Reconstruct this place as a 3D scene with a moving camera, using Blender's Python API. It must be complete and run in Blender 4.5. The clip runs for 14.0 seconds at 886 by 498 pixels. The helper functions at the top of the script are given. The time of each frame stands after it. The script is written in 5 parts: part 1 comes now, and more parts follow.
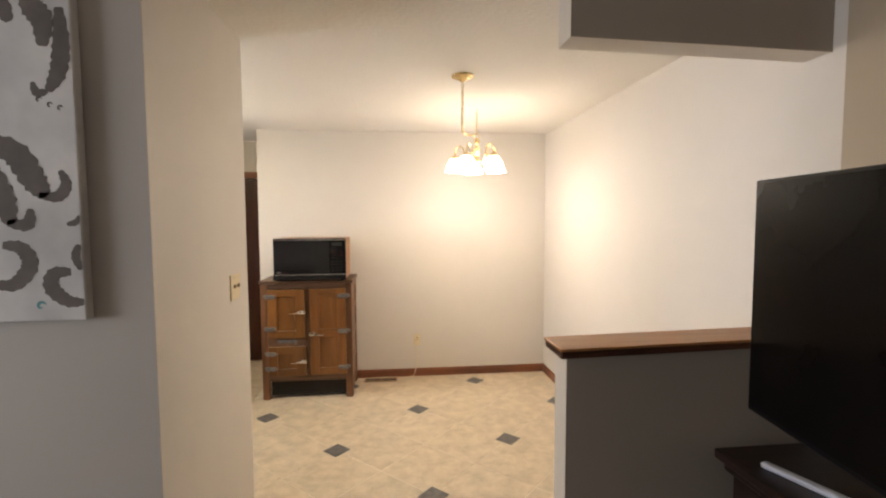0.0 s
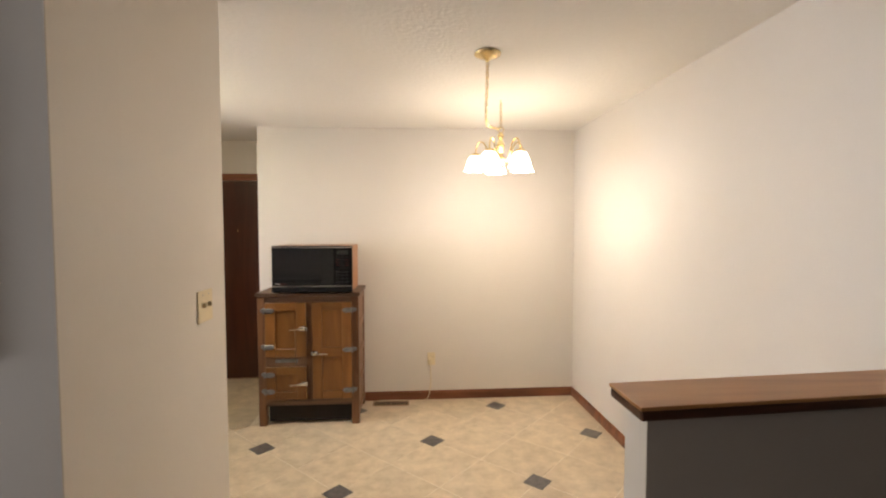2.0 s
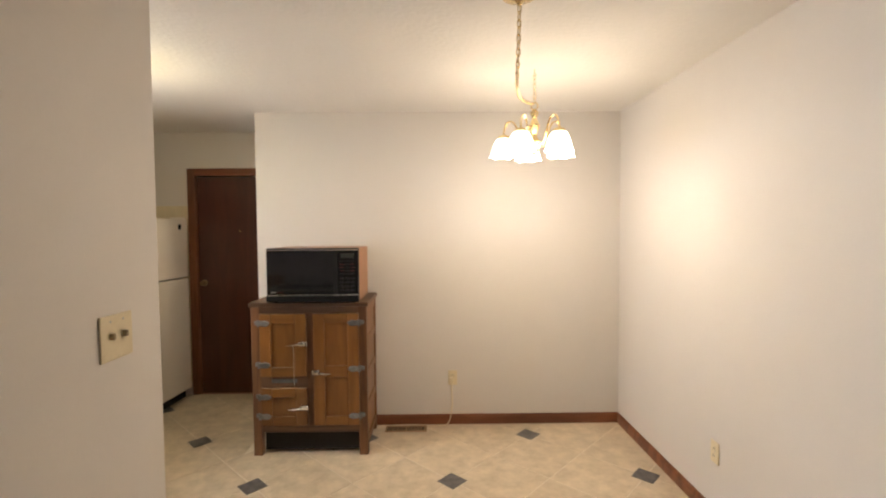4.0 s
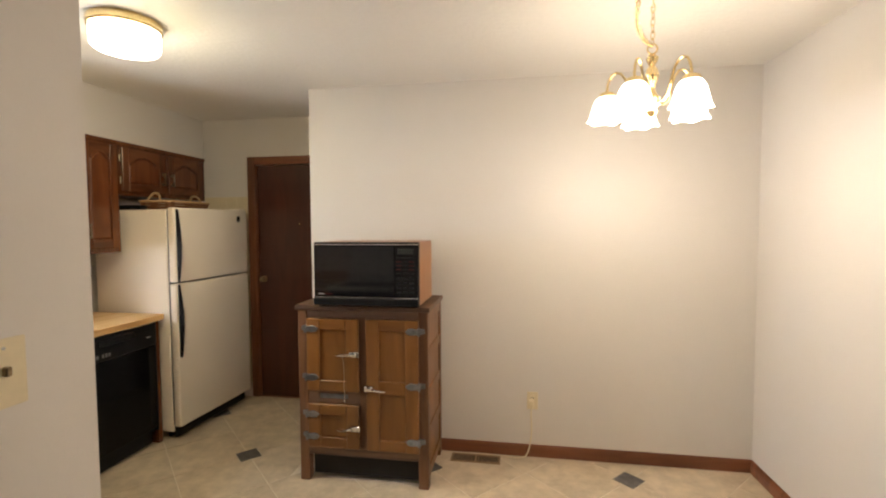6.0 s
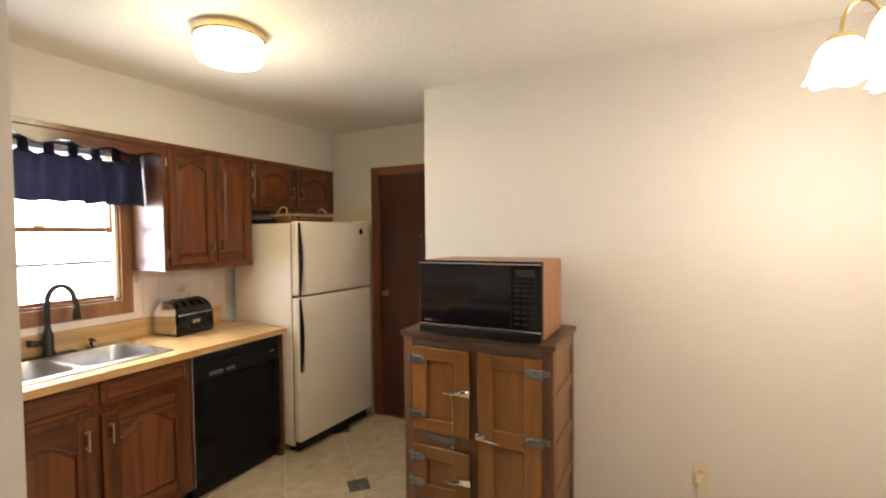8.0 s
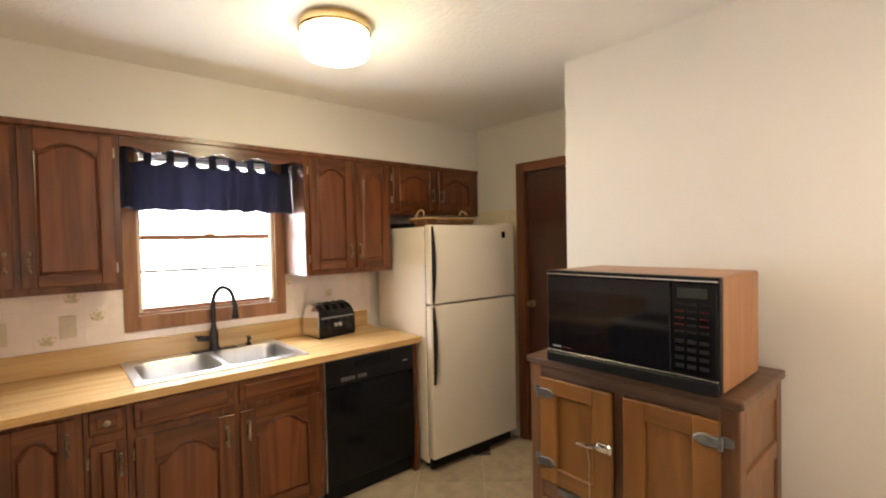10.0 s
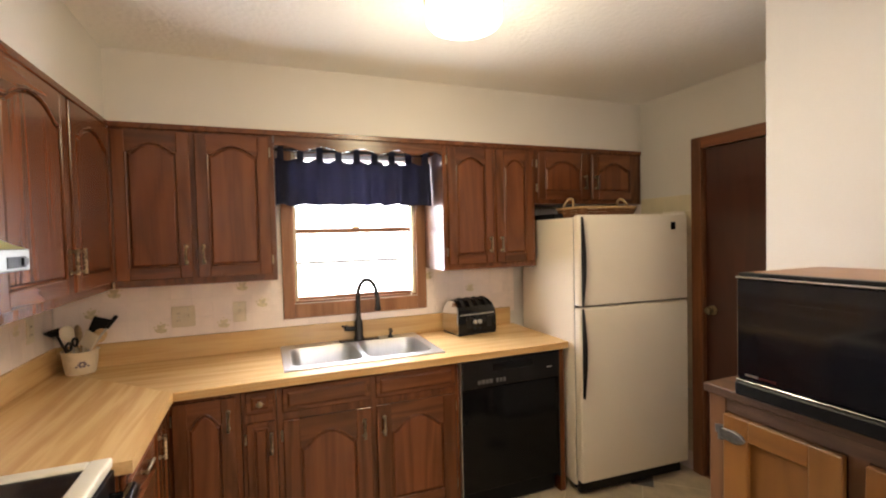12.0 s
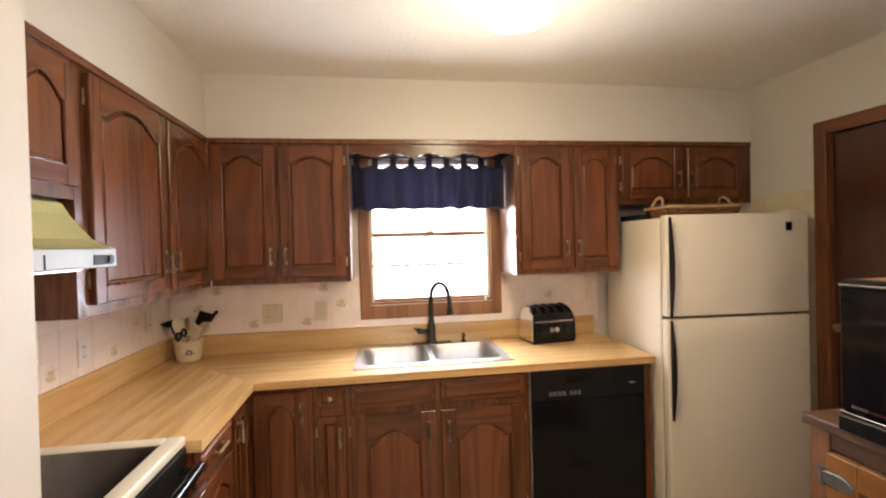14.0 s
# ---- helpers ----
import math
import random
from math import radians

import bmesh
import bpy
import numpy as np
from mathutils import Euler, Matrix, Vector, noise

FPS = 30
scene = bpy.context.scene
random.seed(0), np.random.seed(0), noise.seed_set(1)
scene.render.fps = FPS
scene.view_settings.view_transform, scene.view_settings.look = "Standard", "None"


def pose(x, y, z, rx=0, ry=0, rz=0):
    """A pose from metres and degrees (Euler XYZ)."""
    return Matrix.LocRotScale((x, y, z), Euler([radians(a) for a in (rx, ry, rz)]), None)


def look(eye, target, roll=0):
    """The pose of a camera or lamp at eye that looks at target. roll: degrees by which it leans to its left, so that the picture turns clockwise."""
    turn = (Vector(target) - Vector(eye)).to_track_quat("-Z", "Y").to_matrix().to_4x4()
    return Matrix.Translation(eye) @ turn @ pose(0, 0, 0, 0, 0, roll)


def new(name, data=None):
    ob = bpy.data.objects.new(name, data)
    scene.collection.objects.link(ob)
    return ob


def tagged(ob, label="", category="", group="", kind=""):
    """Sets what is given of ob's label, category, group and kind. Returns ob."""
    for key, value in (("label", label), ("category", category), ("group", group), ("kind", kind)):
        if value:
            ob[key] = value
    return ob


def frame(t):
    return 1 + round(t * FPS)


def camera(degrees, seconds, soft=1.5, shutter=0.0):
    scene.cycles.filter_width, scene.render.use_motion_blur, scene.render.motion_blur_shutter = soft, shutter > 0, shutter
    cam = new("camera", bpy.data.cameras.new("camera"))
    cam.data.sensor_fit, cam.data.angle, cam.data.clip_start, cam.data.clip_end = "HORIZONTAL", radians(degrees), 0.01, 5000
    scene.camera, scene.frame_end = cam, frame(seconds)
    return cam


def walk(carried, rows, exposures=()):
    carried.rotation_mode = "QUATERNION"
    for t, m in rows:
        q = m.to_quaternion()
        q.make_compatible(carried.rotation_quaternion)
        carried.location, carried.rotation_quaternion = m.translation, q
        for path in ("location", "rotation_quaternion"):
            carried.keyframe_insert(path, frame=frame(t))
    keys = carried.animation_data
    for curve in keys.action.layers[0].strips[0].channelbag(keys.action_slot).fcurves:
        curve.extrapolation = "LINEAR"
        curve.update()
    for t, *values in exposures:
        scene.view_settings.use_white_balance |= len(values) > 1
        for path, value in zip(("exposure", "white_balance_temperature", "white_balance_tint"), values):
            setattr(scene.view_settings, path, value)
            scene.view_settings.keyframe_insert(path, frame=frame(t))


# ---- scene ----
cam = camera(88.6, 14.0, soft=2.1)
PATH = [
    (0, (2.695, 3.218, 1.588), (2.898, 5.204, 1.462), -0.26),
    (0.5, (2.725, 3.308, 1.572), (2.895, 5.297, 1.449), -0.29),
    (1, (2.728, 3.421, 1.567), (2.882, 5.412, 1.450), -0.21),
    (1.5, (2.721, 3.543, 1.571), (2.874, 5.534, 1.466), -0.15),
    (2, (2.709, 3.666, 1.569), (2.850, 5.659, 1.479), -0.10),
    (2.5, (2.730, 3.804, 1.564), (2.851, 5.799, 1.484), -0.18),
    (3, (2.767, 3.935, 1.565), (2.855, 5.932, 1.488), -0.22),
    (5.5, (2.789, 4.655, 1.532), (2.597, 6.643, 1.423), -0.45),
    (6, (2.782, 4.797, 1.526), (2.464, 6.769, 1.424), -0.28),
    (6.5, (2.752, 4.937, 1.529), (2.310, 6.886, 1.448), -0.08),
    (7, (2.728, 5.052, 1.531), (2.153, 6.966, 1.470), -0.11),
    (7.5, (2.736, 5.162, 1.541), (2.004, 7.022, 1.485), -0.37),
    (8, (2.765, 5.277, 1.564), (1.860, 7.059, 1.498), -0.57),
    (10.5, (2.694, 5.826, 1.569), (1.079, 7.006, 1.523), -1.16),
    (11, (2.619, 5.882, 1.554), (0.916, 6.929, 1.498), -1.16),
    (11.5, (2.573, 5.922, 1.554), (0.786, 6.818, 1.494), -1.27),
    (12, (2.557, 5.955, 1.566), (0.697, 6.688, 1.505), -1.37),
    (12.5, (2.562, 5.999, 1.569), (0.645, 6.568, 1.519), -1.58),
    (13, (2.568, 6.039, 1.560), (0.617, 6.476, 1.525), -1.56),
    (13.5, (2.567, 6.099, 1.557), (0.599, 6.455, 1.528), -1.59),
    (14, (2.564, 6.153, 1.544), (0.586, 6.448, 1.522), -1.50),
]
EXPOSURES = [(0, 0.40, 6700, 12), (1.5, 0.34, 6700, 12), (3, 0.18, 6750, 12.5), (6.5, 0.14, 6600, 10.5), (8, 0.28, 6750, 11), (10.5, 0.36, 6850, 13), (14, 0.43, 6750, 16)]
walk(cam, [(t, look(eye, target, roll)) for t, eye, target, roll in PATH], EXPOSURES)

# ---- world and large lights ----
world = bpy.data.worlds.new("overcast_day")
scene.world = world
world.use_nodes = True
wn = world.node_tree
sky = wn.nodes.new("ShaderNodeTexSky")
sky.sky_type = "NISHITA"
sky.sun_disc = False
sky.sun_elevation = radians(40)
sky.sun_rotation = radians(200)
wn.nodes["Background"].inputs[1].default_value = 0.12
wn.links.new(sky.outputs[0], wn.nodes["Background"].inputs[0])

sun = new("sun", bpy.data.lights.new("sun", "SUN"))
sun.data.energy, sun.data.angle, sun.data.color = 1.0, radians(12), (1.0, 0.96, 0.9)
sun.matrix_world = look((3, -20, 20), (1, 0, 0))


def area_lamp(name, eye, target, w, h, watts, colour):
    lamp = new(name, bpy.data.lights.new(name, "AREA"))
    lamp.data.shape, lamp.data.size, lamp.data.size_y = "RECTANGLE", w, h
    lamp.data.energy, lamp.data.color = watts, colour
    lamp.matrix_world = look(eye, target)
    return lamp


def point_lamp(name, place, watts, colour, radius):
    lamp = new(name, bpy.data.lights.new(name, "POINT"))
    lamp.data.energy, lamp.data.color, lamp.data.shadow_soft_size = watts, colour, radius
    lamp.location = place
    return lamp


DAY = (0.90, 0.94, 1.0)
WARM = (1.0, 0.875, 0.745)
WARM2 = (1.0, 0.90, 0.56)
area_lamp("kitchen_window_daylight", (-0.55, 6.5, 1.6), (1.0, 6.5, 1.6), 0.9, 1.0, 62, (0.84, 0.91, 1.0))
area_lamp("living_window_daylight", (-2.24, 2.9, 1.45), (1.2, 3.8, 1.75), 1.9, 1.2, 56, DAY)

# ---- materials ----
def material(name, base, rough=0.5, metal=0.0, var=0.12, scale=(6, 6, 6), bump=0.0, bump_scale=80.0, coat=0.0,
             second=None, fine=0.06, spec=0.5, random_shift=0.0):
    """A procedural surface: base colour with broad stains and fine grain, both in object space, and a fine relief."""
    m = bpy.data.materials.new(name)
    m.use_nodes = True
    nt = m.node_tree
    b = nt.nodes["Principled BSDF"]
    b.inputs["Roughness"].default_value, b.inputs["Metallic"].default_value = rough, metal
    b.inputs["Coat Weight"].default_value = coat
    b.inputs["Specular IOR Level"].default_value = spec
    co = nt.nodes.new("ShaderNodeTexCoord")
    info = nt.nodes.new("ShaderNodeObjectInfo")
    add = nt.nodes.new("ShaderNodeVectorMath")
    add.operation = "MULTIPLY_ADD"
    nt.links.new(info.outputs["Random"], add.inputs[0])
    add.inputs[1].default_value = (17, 9, 13)
    nt.links.new(co.outputs["Object"], add.inputs[2])
    mp = nt.nodes.new("ShaderNodeMapping")
    mp.inputs["Scale"].default_value = scale
    nt.links.new(add.outputs[0], mp.inputs[0])
    n1 = nt.nodes.new("ShaderNodeTexNoise")
    n1.inputs["Scale"].default_value, n1.inputs["Detail"].default_value = 1.0, 5
    nt.links.new(mp.outputs[0], n1.inputs["Vector"])
    ramp = nt.nodes.new("ShaderNodeMix")
    ramp.data_type = "RGBA"
    dark = second or tuple(c * (1 - var) for c in base)
    ramp.inputs["A"].default_value = (*dark, 1)
    ramp.inputs["B"].default_value = (*[min(1, c * (1 + var * 0.6)) for c in base], 1)
    rng = nt.nodes.new("ShaderNodeMapRange")
    rng.inputs["From Min"].default_value, rng.inputs["From Max"].default_value = 0.32, 0.68
    nt.links.new(n1.outputs[0], rng.inputs[0])
    nt.links.new(rng.outputs[0], ramp.inputs["Factor"])
    n2 = nt.nodes.new("ShaderNodeTexNoise")
    n2.inputs["Scale"].default_value, n2.inputs["Detail"].default_value = bump_scale, 4
    nt.links.new(add.outputs[0], n2.inputs["Vector"])
    hsv = nt.nodes.new("ShaderNodeHueSaturation")
    vr = nt.nodes.new("ShaderNodeMapRange")
    vr.inputs["To Min"].default_value, vr.inputs["To Max"].default_value = 1 - fine, 1 + fine
    nt.links.new(n2.outputs[0], vr.inputs[0])
    if random_shift:
        ra = nt.nodes.new("ShaderNodeMath")
        ra.operation = "MULTIPLY_ADD"
        ra.inputs[1].default_value = random_shift
        nt.links.new(info.outputs["Random"], ra.inputs[0])
        nt.links.new(vr.outputs[0], ra.inputs[2])
        nt.links.new(ra.outputs[0], hsv.inputs["Value"])
    else:
        nt.links.new(vr.outputs[0], hsv.inputs["Value"])
    nt.links.new(ramp.outputs["Result"], hsv.inputs["Color"])
    nt.links.new(hsv.outputs[0], b.inputs["Base Color"])
    rr = nt.nodes.new("ShaderNodeMapRange")
    rr.inputs["To Min"].default_value, rr.inputs["To Max"].default_value = max(0.02, rough * 0.85), min(1, rough * 1.15)
    nt.links.new(n1.outputs[0], rr.inputs[0])
    nt.links.new(rr.outputs[0], b.inputs["Roughness"])
    if bump:
        bp = nt.nodes.new("ShaderNodeBump")
        bp.inputs["Strength"].default_value, bp.inputs["Distance"].default_value = 1.0, bump
        nt.links.new(n2.outputs[0], bp.inputs["Height"])
        nt.links.new(bp.outputs[0], b.inputs["Normal"])
    return m


def wood(name, light, dark, rough=0.35, axis="Z", rings=9.0, coat=0.0, pores=0.35, along=0.55, world_space=False, across=5):
    """Straight oak grain along one axis: cathedral figure from distorted bands, and dark pores."""
    m = bpy.data.materials.new(name)
    m.use_nodes = True
    nt = m.node_tree
    b = nt.nodes["Principled BSDF"]
    b.inputs["Roughness"].default_value, b.inputs["Coat Weight"].default_value = rough, coat
    b.inputs["Coat Roughness"].default_value = 0.2
    co = nt.nodes.new("ShaderNodeTexCoord")
    info = nt.nodes.new("ShaderNodeObjectInfo")
    add = nt.nodes.new("ShaderNodeVectorMath")
    add.operation = "MULTIPLY_ADD"
    nt.links.new(info.outputs["Random"], add.inputs[0])
    add.inputs[1].default_value = (0, 0, 0) if world_space else (7, 5, 11)
    nt.links.new(co.outputs["Object"], add.inputs[2])
    squash = {"X": (along, across, across), "Y": (across, along, across), "Z": (across, across, along)}[axis]
    fine = {"X": (4, 130, 130), "Y": (130, 4, 130), "Z": (130, 130, 4)}[axis]
    mp = nt.nodes.new("ShaderNodeMapping")
    mp.inputs["Scale"].default_value = squash
    nt.links.new(add.outputs[0], mp.inputs[0])
    n1 = nt.nodes.new("ShaderNodeTexNoise")
    n1.inputs["Scale"].default_value, n1.inputs["Detail"].default_value, n1.inputs["Distortion"].default_value = 1.0, 3, 0.4
    nt.links.new(mp.outputs[0], n1.inputs["Vector"])
    mul = nt.nodes.new("ShaderNodeMath")
    mul.operation = "MULTIPLY"
    mul.inputs[1].default_value = rings
    nt.links.new(n1.outputs[0], mul.inputs[0])
    frac = nt.nodes.new("ShaderNodeMath")
    frac.operation = "PINGPONG"
    frac.inputs[1].default_value = 0.5
    nt.links.new(mul.outputs[0], frac.inputs[0])
    mp2 = nt.nodes.new("ShaderNodeMapping")
    mp2.inputs["Scale"].default_value = fine
    nt.links.new(add.outputs[0], mp2.inputs[0])
    n2 = nt.nodes.new("ShaderNodeTexNoise")
    n2.inputs["Scale"].default_value, n2.inputs["Detail"].default_value = 1.0, 3
    nt.links.new(mp2.outputs[0], n2.inputs["Vector"])
    mix = nt.nodes.new("ShaderNodeMath")
    mix.operation = "MULTIPLY_ADD"
    mix.inputs[1].default_value = pores
    nt.links.new(n2.outputs[0], mix.inputs[0])
    nt.links.new(frac.outputs[0], mix.inputs[2])
    ramp = nt.nodes.new("ShaderNodeValToRGB")
    ramp.color_ramp.elements[0].position, ramp.color_ramp.elements[0].color = 0.1, (*dark, 1)
    ramp.color_ramp.elements[1].position, ramp.color_ramp.elements[1].color = 0.62, (*light, 1)
    nt.links.new(mix.outputs[0], ramp.inputs[0])
    hsv = nt.nodes.new("ShaderNodeHueSaturation")
    vr = nt.nodes.new("ShaderNodeMapRange")
    vr.inputs["To Min"].default_value, vr.inputs["To Max"].default_value = 0.85, 1.15
    nt.links.new(info.outputs["Random"], vr.inputs[0])
    nt.links.new(vr.outputs[0], hsv.inputs["Value"])
    nt.links.new(ramp.outputs[0], hsv.inputs["Color"])
    nt.links.new(hsv.outputs[0], b.inputs["Base Color"])
    bp = nt.nodes.new("ShaderNodeBump")
    bp.inputs["Strength"].default_value, bp.inputs["Distance"].default_value = 0.35, 0.001
    nt.links.new(n2.outputs[0], bp.inputs["Height"])
    nt.links.new(bp.outputs[0], b.inputs["Normal"])
    return m


def glowing(name, colour, strength):
    m = bpy.data.materials.new(name)
    m.use_nodes = True
    b = m.node_tree.nodes["Principled BSDF"]
    b.inputs["Base Color"].default_value = (0.85, 0.83, 0.78, 1)
    b.inputs["Roughness"].default_value = 0.3
    b.inputs["Emission Color"].default_value = (*colour, 1)
    b.inputs["Emission Strength"].default_value = strength
    return m


def glass(name):
    m = bpy.data.materials.new(name)
    m.use_nodes = True
    b = m.node_tree.nodes["Principled BSDF"]
    b.inputs["Transmission Weight"].default_value = 1.0
    b.inputs["Roughness"].default_value = 0.0
    b.inputs["IOR"].default_value = 1.1
    return m


PAINT = material("wall_paint", (0.675, 0.632, 0.582), 0.6, var=0.03, scale=(1.2, 1.2, 1.2), bump=0.0003, bump_scale=140, fine=0.02)
PAINT_GREY = material("grey_wall_paint", (0.46, 0.425, 0.39), 0.65, var=0.03, scale=(1.2, 1.2, 1.2), bump=0.0003, bump_scale=140, fine=0.02)
PAINT_TAN = material("tan_wall_paint", (0.44, 0.36, 0.27), 0.65, var=0.03, scale=(1.2, 1.2, 1.2), bump=0.0003, bump_scale=140, fine=0.02)
CEILING = material("textured_ceiling_paint", (0.80, 0.765, 0.71), 0.85, var=0.04, scale=(0.9, 0.9, 0.9), bump=0.0028, bump_scale=40, fine=0.03)
CARPET = material("beige_carpet", (0.32, 0.27, 0.22), 0.95, var=0.15, scale=(3, 3, 3), bump=0.006, bump_scale=260, fine=0.2)
DARKOAK = wood("dark_stained_oak", (0.152, 0.048, 0.0165), (0.086, 0.0262, 0.0095), 0.25, "Z", 9, coat=0.05, pores=0.3)
DARKOAK_H = wood("dark_stained_oak_across", (0.152, 0.048, 0.0165), (0.086, 0.0262, 0.0095), 0.25, "X", 9, coat=0.05, pores=0.3)
DARKPANEL = wood("dark_oak_panel", (0.172, 0.052, 0.0175), (0.110, 0.0325, 0.0112), 0.24, "Z", 7, coat=0.05, pores=0.3)
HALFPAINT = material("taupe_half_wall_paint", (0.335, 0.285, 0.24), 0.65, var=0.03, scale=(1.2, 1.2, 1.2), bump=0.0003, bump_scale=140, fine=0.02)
ENDPANEL = wood("glossy_dark_end_panel", (0.11, 0.042, 0.014), (0.05, 0.019, 0.008), 0.30, "Z", 5, coat=0.0, pores=0.22)
TRIM = wood("reddish_stained_trim", (0.20, 0.068, 0.028), (0.10, 0.032, 0.013), 0.35, "X", 5)
TRIM_Z = wood("reddish_stained_trim_upright", (0.20, 0.075, 0.030), (0.11, 0.036, 0.014), 0.35, "Z", 5)
SLAB = wood("dark_red_door_veneer", (0.060, 0.0155, 0.0072), (0.044, 0.011, 0.0054), 0.30, "Z", 5, coat=0.25)
WINDOWWOOD = wood("window_oak", (0.36, 0.165, 0.075), (0.22, 0.092, 0.038), 0.4, "Z", 6)
CAP = wood("honey_oak_cap", (0.40, 0.185, 0.065), (0.29, 0.125, 0.041), 0.42, "X", 6, coat=0.08)
CAPEDGE = wood("dark_cap_edge", (0.10, 0.035, 0.018), (0.05, 0.016, 0.009), 0.3, "X", 6, coat=0.3)
BUTCHER = wood("laminate_butcher_block", (0.71, 0.46, 0.21), (0.56, 0.325, 0.128), 0.27, "Y", 3.2, coat=0.25, pores=0.3, along=0.8, world_space=True, across=13)
BUTCHER_X = wood("laminate_butcher_block_across", (0.71, 0.46, 0.21), (0.56, 0.325, 0.128), 0.27, "X", 3.2, coat=0.25, pores=0.3, along=0.8, world_space=True, across=13)
ICEBODY = wood("worn_brown_oak", (0.17, 0.074, 0.031), (0.085, 0.036, 0.017), 0.42, "Z", 7)
ICEBODY_H = wood("worn_brown_oak_across", (0.15, 0.078, 0.042), (0.075, 0.038, 0.022), 0.42, "X", 7)
ICEDOOR = wood("golden_oak", (0.215, 0.088, 0.0195), (0.150, 0.056, 0.0115), 0.36, "Z", 4, coat=0.15, pores=0.2)
ICEDOOR_H = wood("golden_oak_across", (0.215, 0.088, 0.0195), (0.150, 0.056, 0.0115), 0.36, "X", 4, coat=0.15, pores=0.2)
WOODVINYL = wood("wood_print_vinyl", (0.36, 0.17, 0.072), (0.29, 0.125, 0.05), 0.4, "Z", 8)
WOODVINYL_X = wood("wood_print_vinyl_top", (0.36, 0.175, 0.08), (0.28, 0.125, 0.058), 0.4, "X", 8)
STEEL = material("nickel_steel", (0.52, 0.52, 0.52), 0.32, 1.0, 0.2, (30, 30, 30))
PEWTER = material("tarnished_hinge_metal", (0.23, 0.235, 0.25), 0.38, 0.9, 0.25, (40, 40, 40))
SINKSTEEL = material("brushed_stainless_steel", (0.60, 0.60, 0.60), 0.34, 1.0, 0.05, (4, 40, 4))
BRASS = material("polished_brass", (0.86, 0.69, 0.38), 0.22, 1.0, 0.1, (20, 20, 20))
ANTIQUE = material("antique_brass", (0.34, 0.265, 0.165), 0.34, 1.0, 0.35, (60, 60, 60))
BLACKGLOSS = material("black_gloss", (0.005, 0.005, 0.006), 0.10, 0, 0.2, (4, 4, 4), spec=0.2)
GLOSSGLASS = material("black_glass_front", (0.006, 0.006, 0.008), 0.07, 0, 0.2, (4, 4, 4), spec=0.35)
BLACKSATIN = material("black_satin", (0.008, 0.008, 0.009), 0.35, 0, 0.25, (8, 8, 8), spec=0.18, bump=0.0002, bump_scale=300)
BLACKSCREEN = material("dark_screen", (0.004, 0.0032, 0.0032), 0.28, 0, 0.2, (3, 3, 3), spec=0.12)
CHROME = material("chrome", (0.75, 0.75, 0.76), 0.1, 1.0, 0.05, (10, 10, 10))
BRONZE = material("oil_rubbed_bronze", (0.055, 0.053, 0.055), 0.24, 0.6, 0.3, (30, 30, 30))
FRIDGE = material("almond_enamel", (0.88, 0.79, 0.665), 0.38, 0, 0.03, (2, 2, 2), bump=0.0008, bump_scale=220, fine=0.015)
GASKET = material("grey_gasket", (0.16, 0.15, 0.14), 0.7)
TILE = material("pale_pink_tile", (0.90, 0.79, 0.725), 0.22, 0, 0.05, (9, 9, 9), fine=0.03, random_shift=0.05)
TILEYELLOW = material("pale_yellow_tile", (0.70, 0.61, 0.43), 0.25, 0, 0.05, (9, 9, 9), fine=0.03, random_shift=0.05)
GROUT = material("pale_grout", (0.86, 0.755, 0.69), 0.8, 0, 0.08, (20, 20, 20))
MOTIF = material("sage_ochre_motif", (0.66, 0.56, 0.37), 0.3, 0, 0.2, (60, 60, 60))
FLOORTILE = material("beige_marbled_tile", (0.555, 0.455, 0.325), 0.34, 0, 0.16, (11, 11, 11), bump=0.0004, bump_scale=34, fine=0.12,
                     second=(0.46, 0.372, 0.26), random_shift=0.06)
FLOORGROUT = material("pale_floor_joint", (0.74, 0.66, 0.53), 0.6, 0, 0.1, (20, 20, 20))
INSERT = material("slate_grey_insert", (0.115, 0.105, 0.10), 0.38, 0, 0.3, (26, 26, 26), fine=0.12, second=(0.07, 0.062, 0.06))
IVORY = material("ivory_plastic", (0.72, 0.62, 0.42), 0.4, 0, 0.04, (9, 9, 9))
ALMONDPLATE = material("almond_plate", (0.70, 0.61, 0.46), 0.35, 0, 0.05, (9, 9, 9))
WHITEPLASTIC = material("white_plastic", (0.76, 0.75, 0.72), 0.4, 0, 0.04, (9, 9, 9))
PANELGREY = material("pale_grey_laminate", (0.52, 0.52, 0.53), 0.5, 0, 0.06, (5, 5, 5))
BUTTON = material("grey_button", (0.12, 0.12, 0.12), 0.4)
BLINDMAT = material("white_blind_slat", (0.80, 0.80, 0.80), 0.5, 0, 0.03, (9, 9, 9))
HOODGREEN = material("avocado_hood_enamel", (0.44, 0.42, 0.20), 0.35, 0, 0.08, (5, 5, 5))
HOODFACE = material("pale_hood_trim", (0.31, 0.34, 0.335), 0.5, 0.0, 0.05, (8, 8, 8))
STOVE = material("cream_stove_enamel", (0.76, 0.69, 0.55), 0.3, 0, 0.04, (6, 6, 6))
CERAMGLASS = material("black_ceramic_glass", (0.012, 0.012, 0.014), 0.12, 0, 0.3, (14, 14, 14))
VENT = material("brown_metal_register", (0.30, 0.19, 0.10), 0.5, 0.4, 0.15, (20, 20, 20))
# Near-black stands in for shade in slots, toe recesses and under the icebox.
RECESS_SHADE = material("recess_shade", (0.012, 0.009, 0.007), 0.8)
WICKER = material("brown_wicker", (0.21, 0.085, 0.034), 0.6, 0, 0.35, (60, 60, 60), bump=0.002, bump_scale=120)
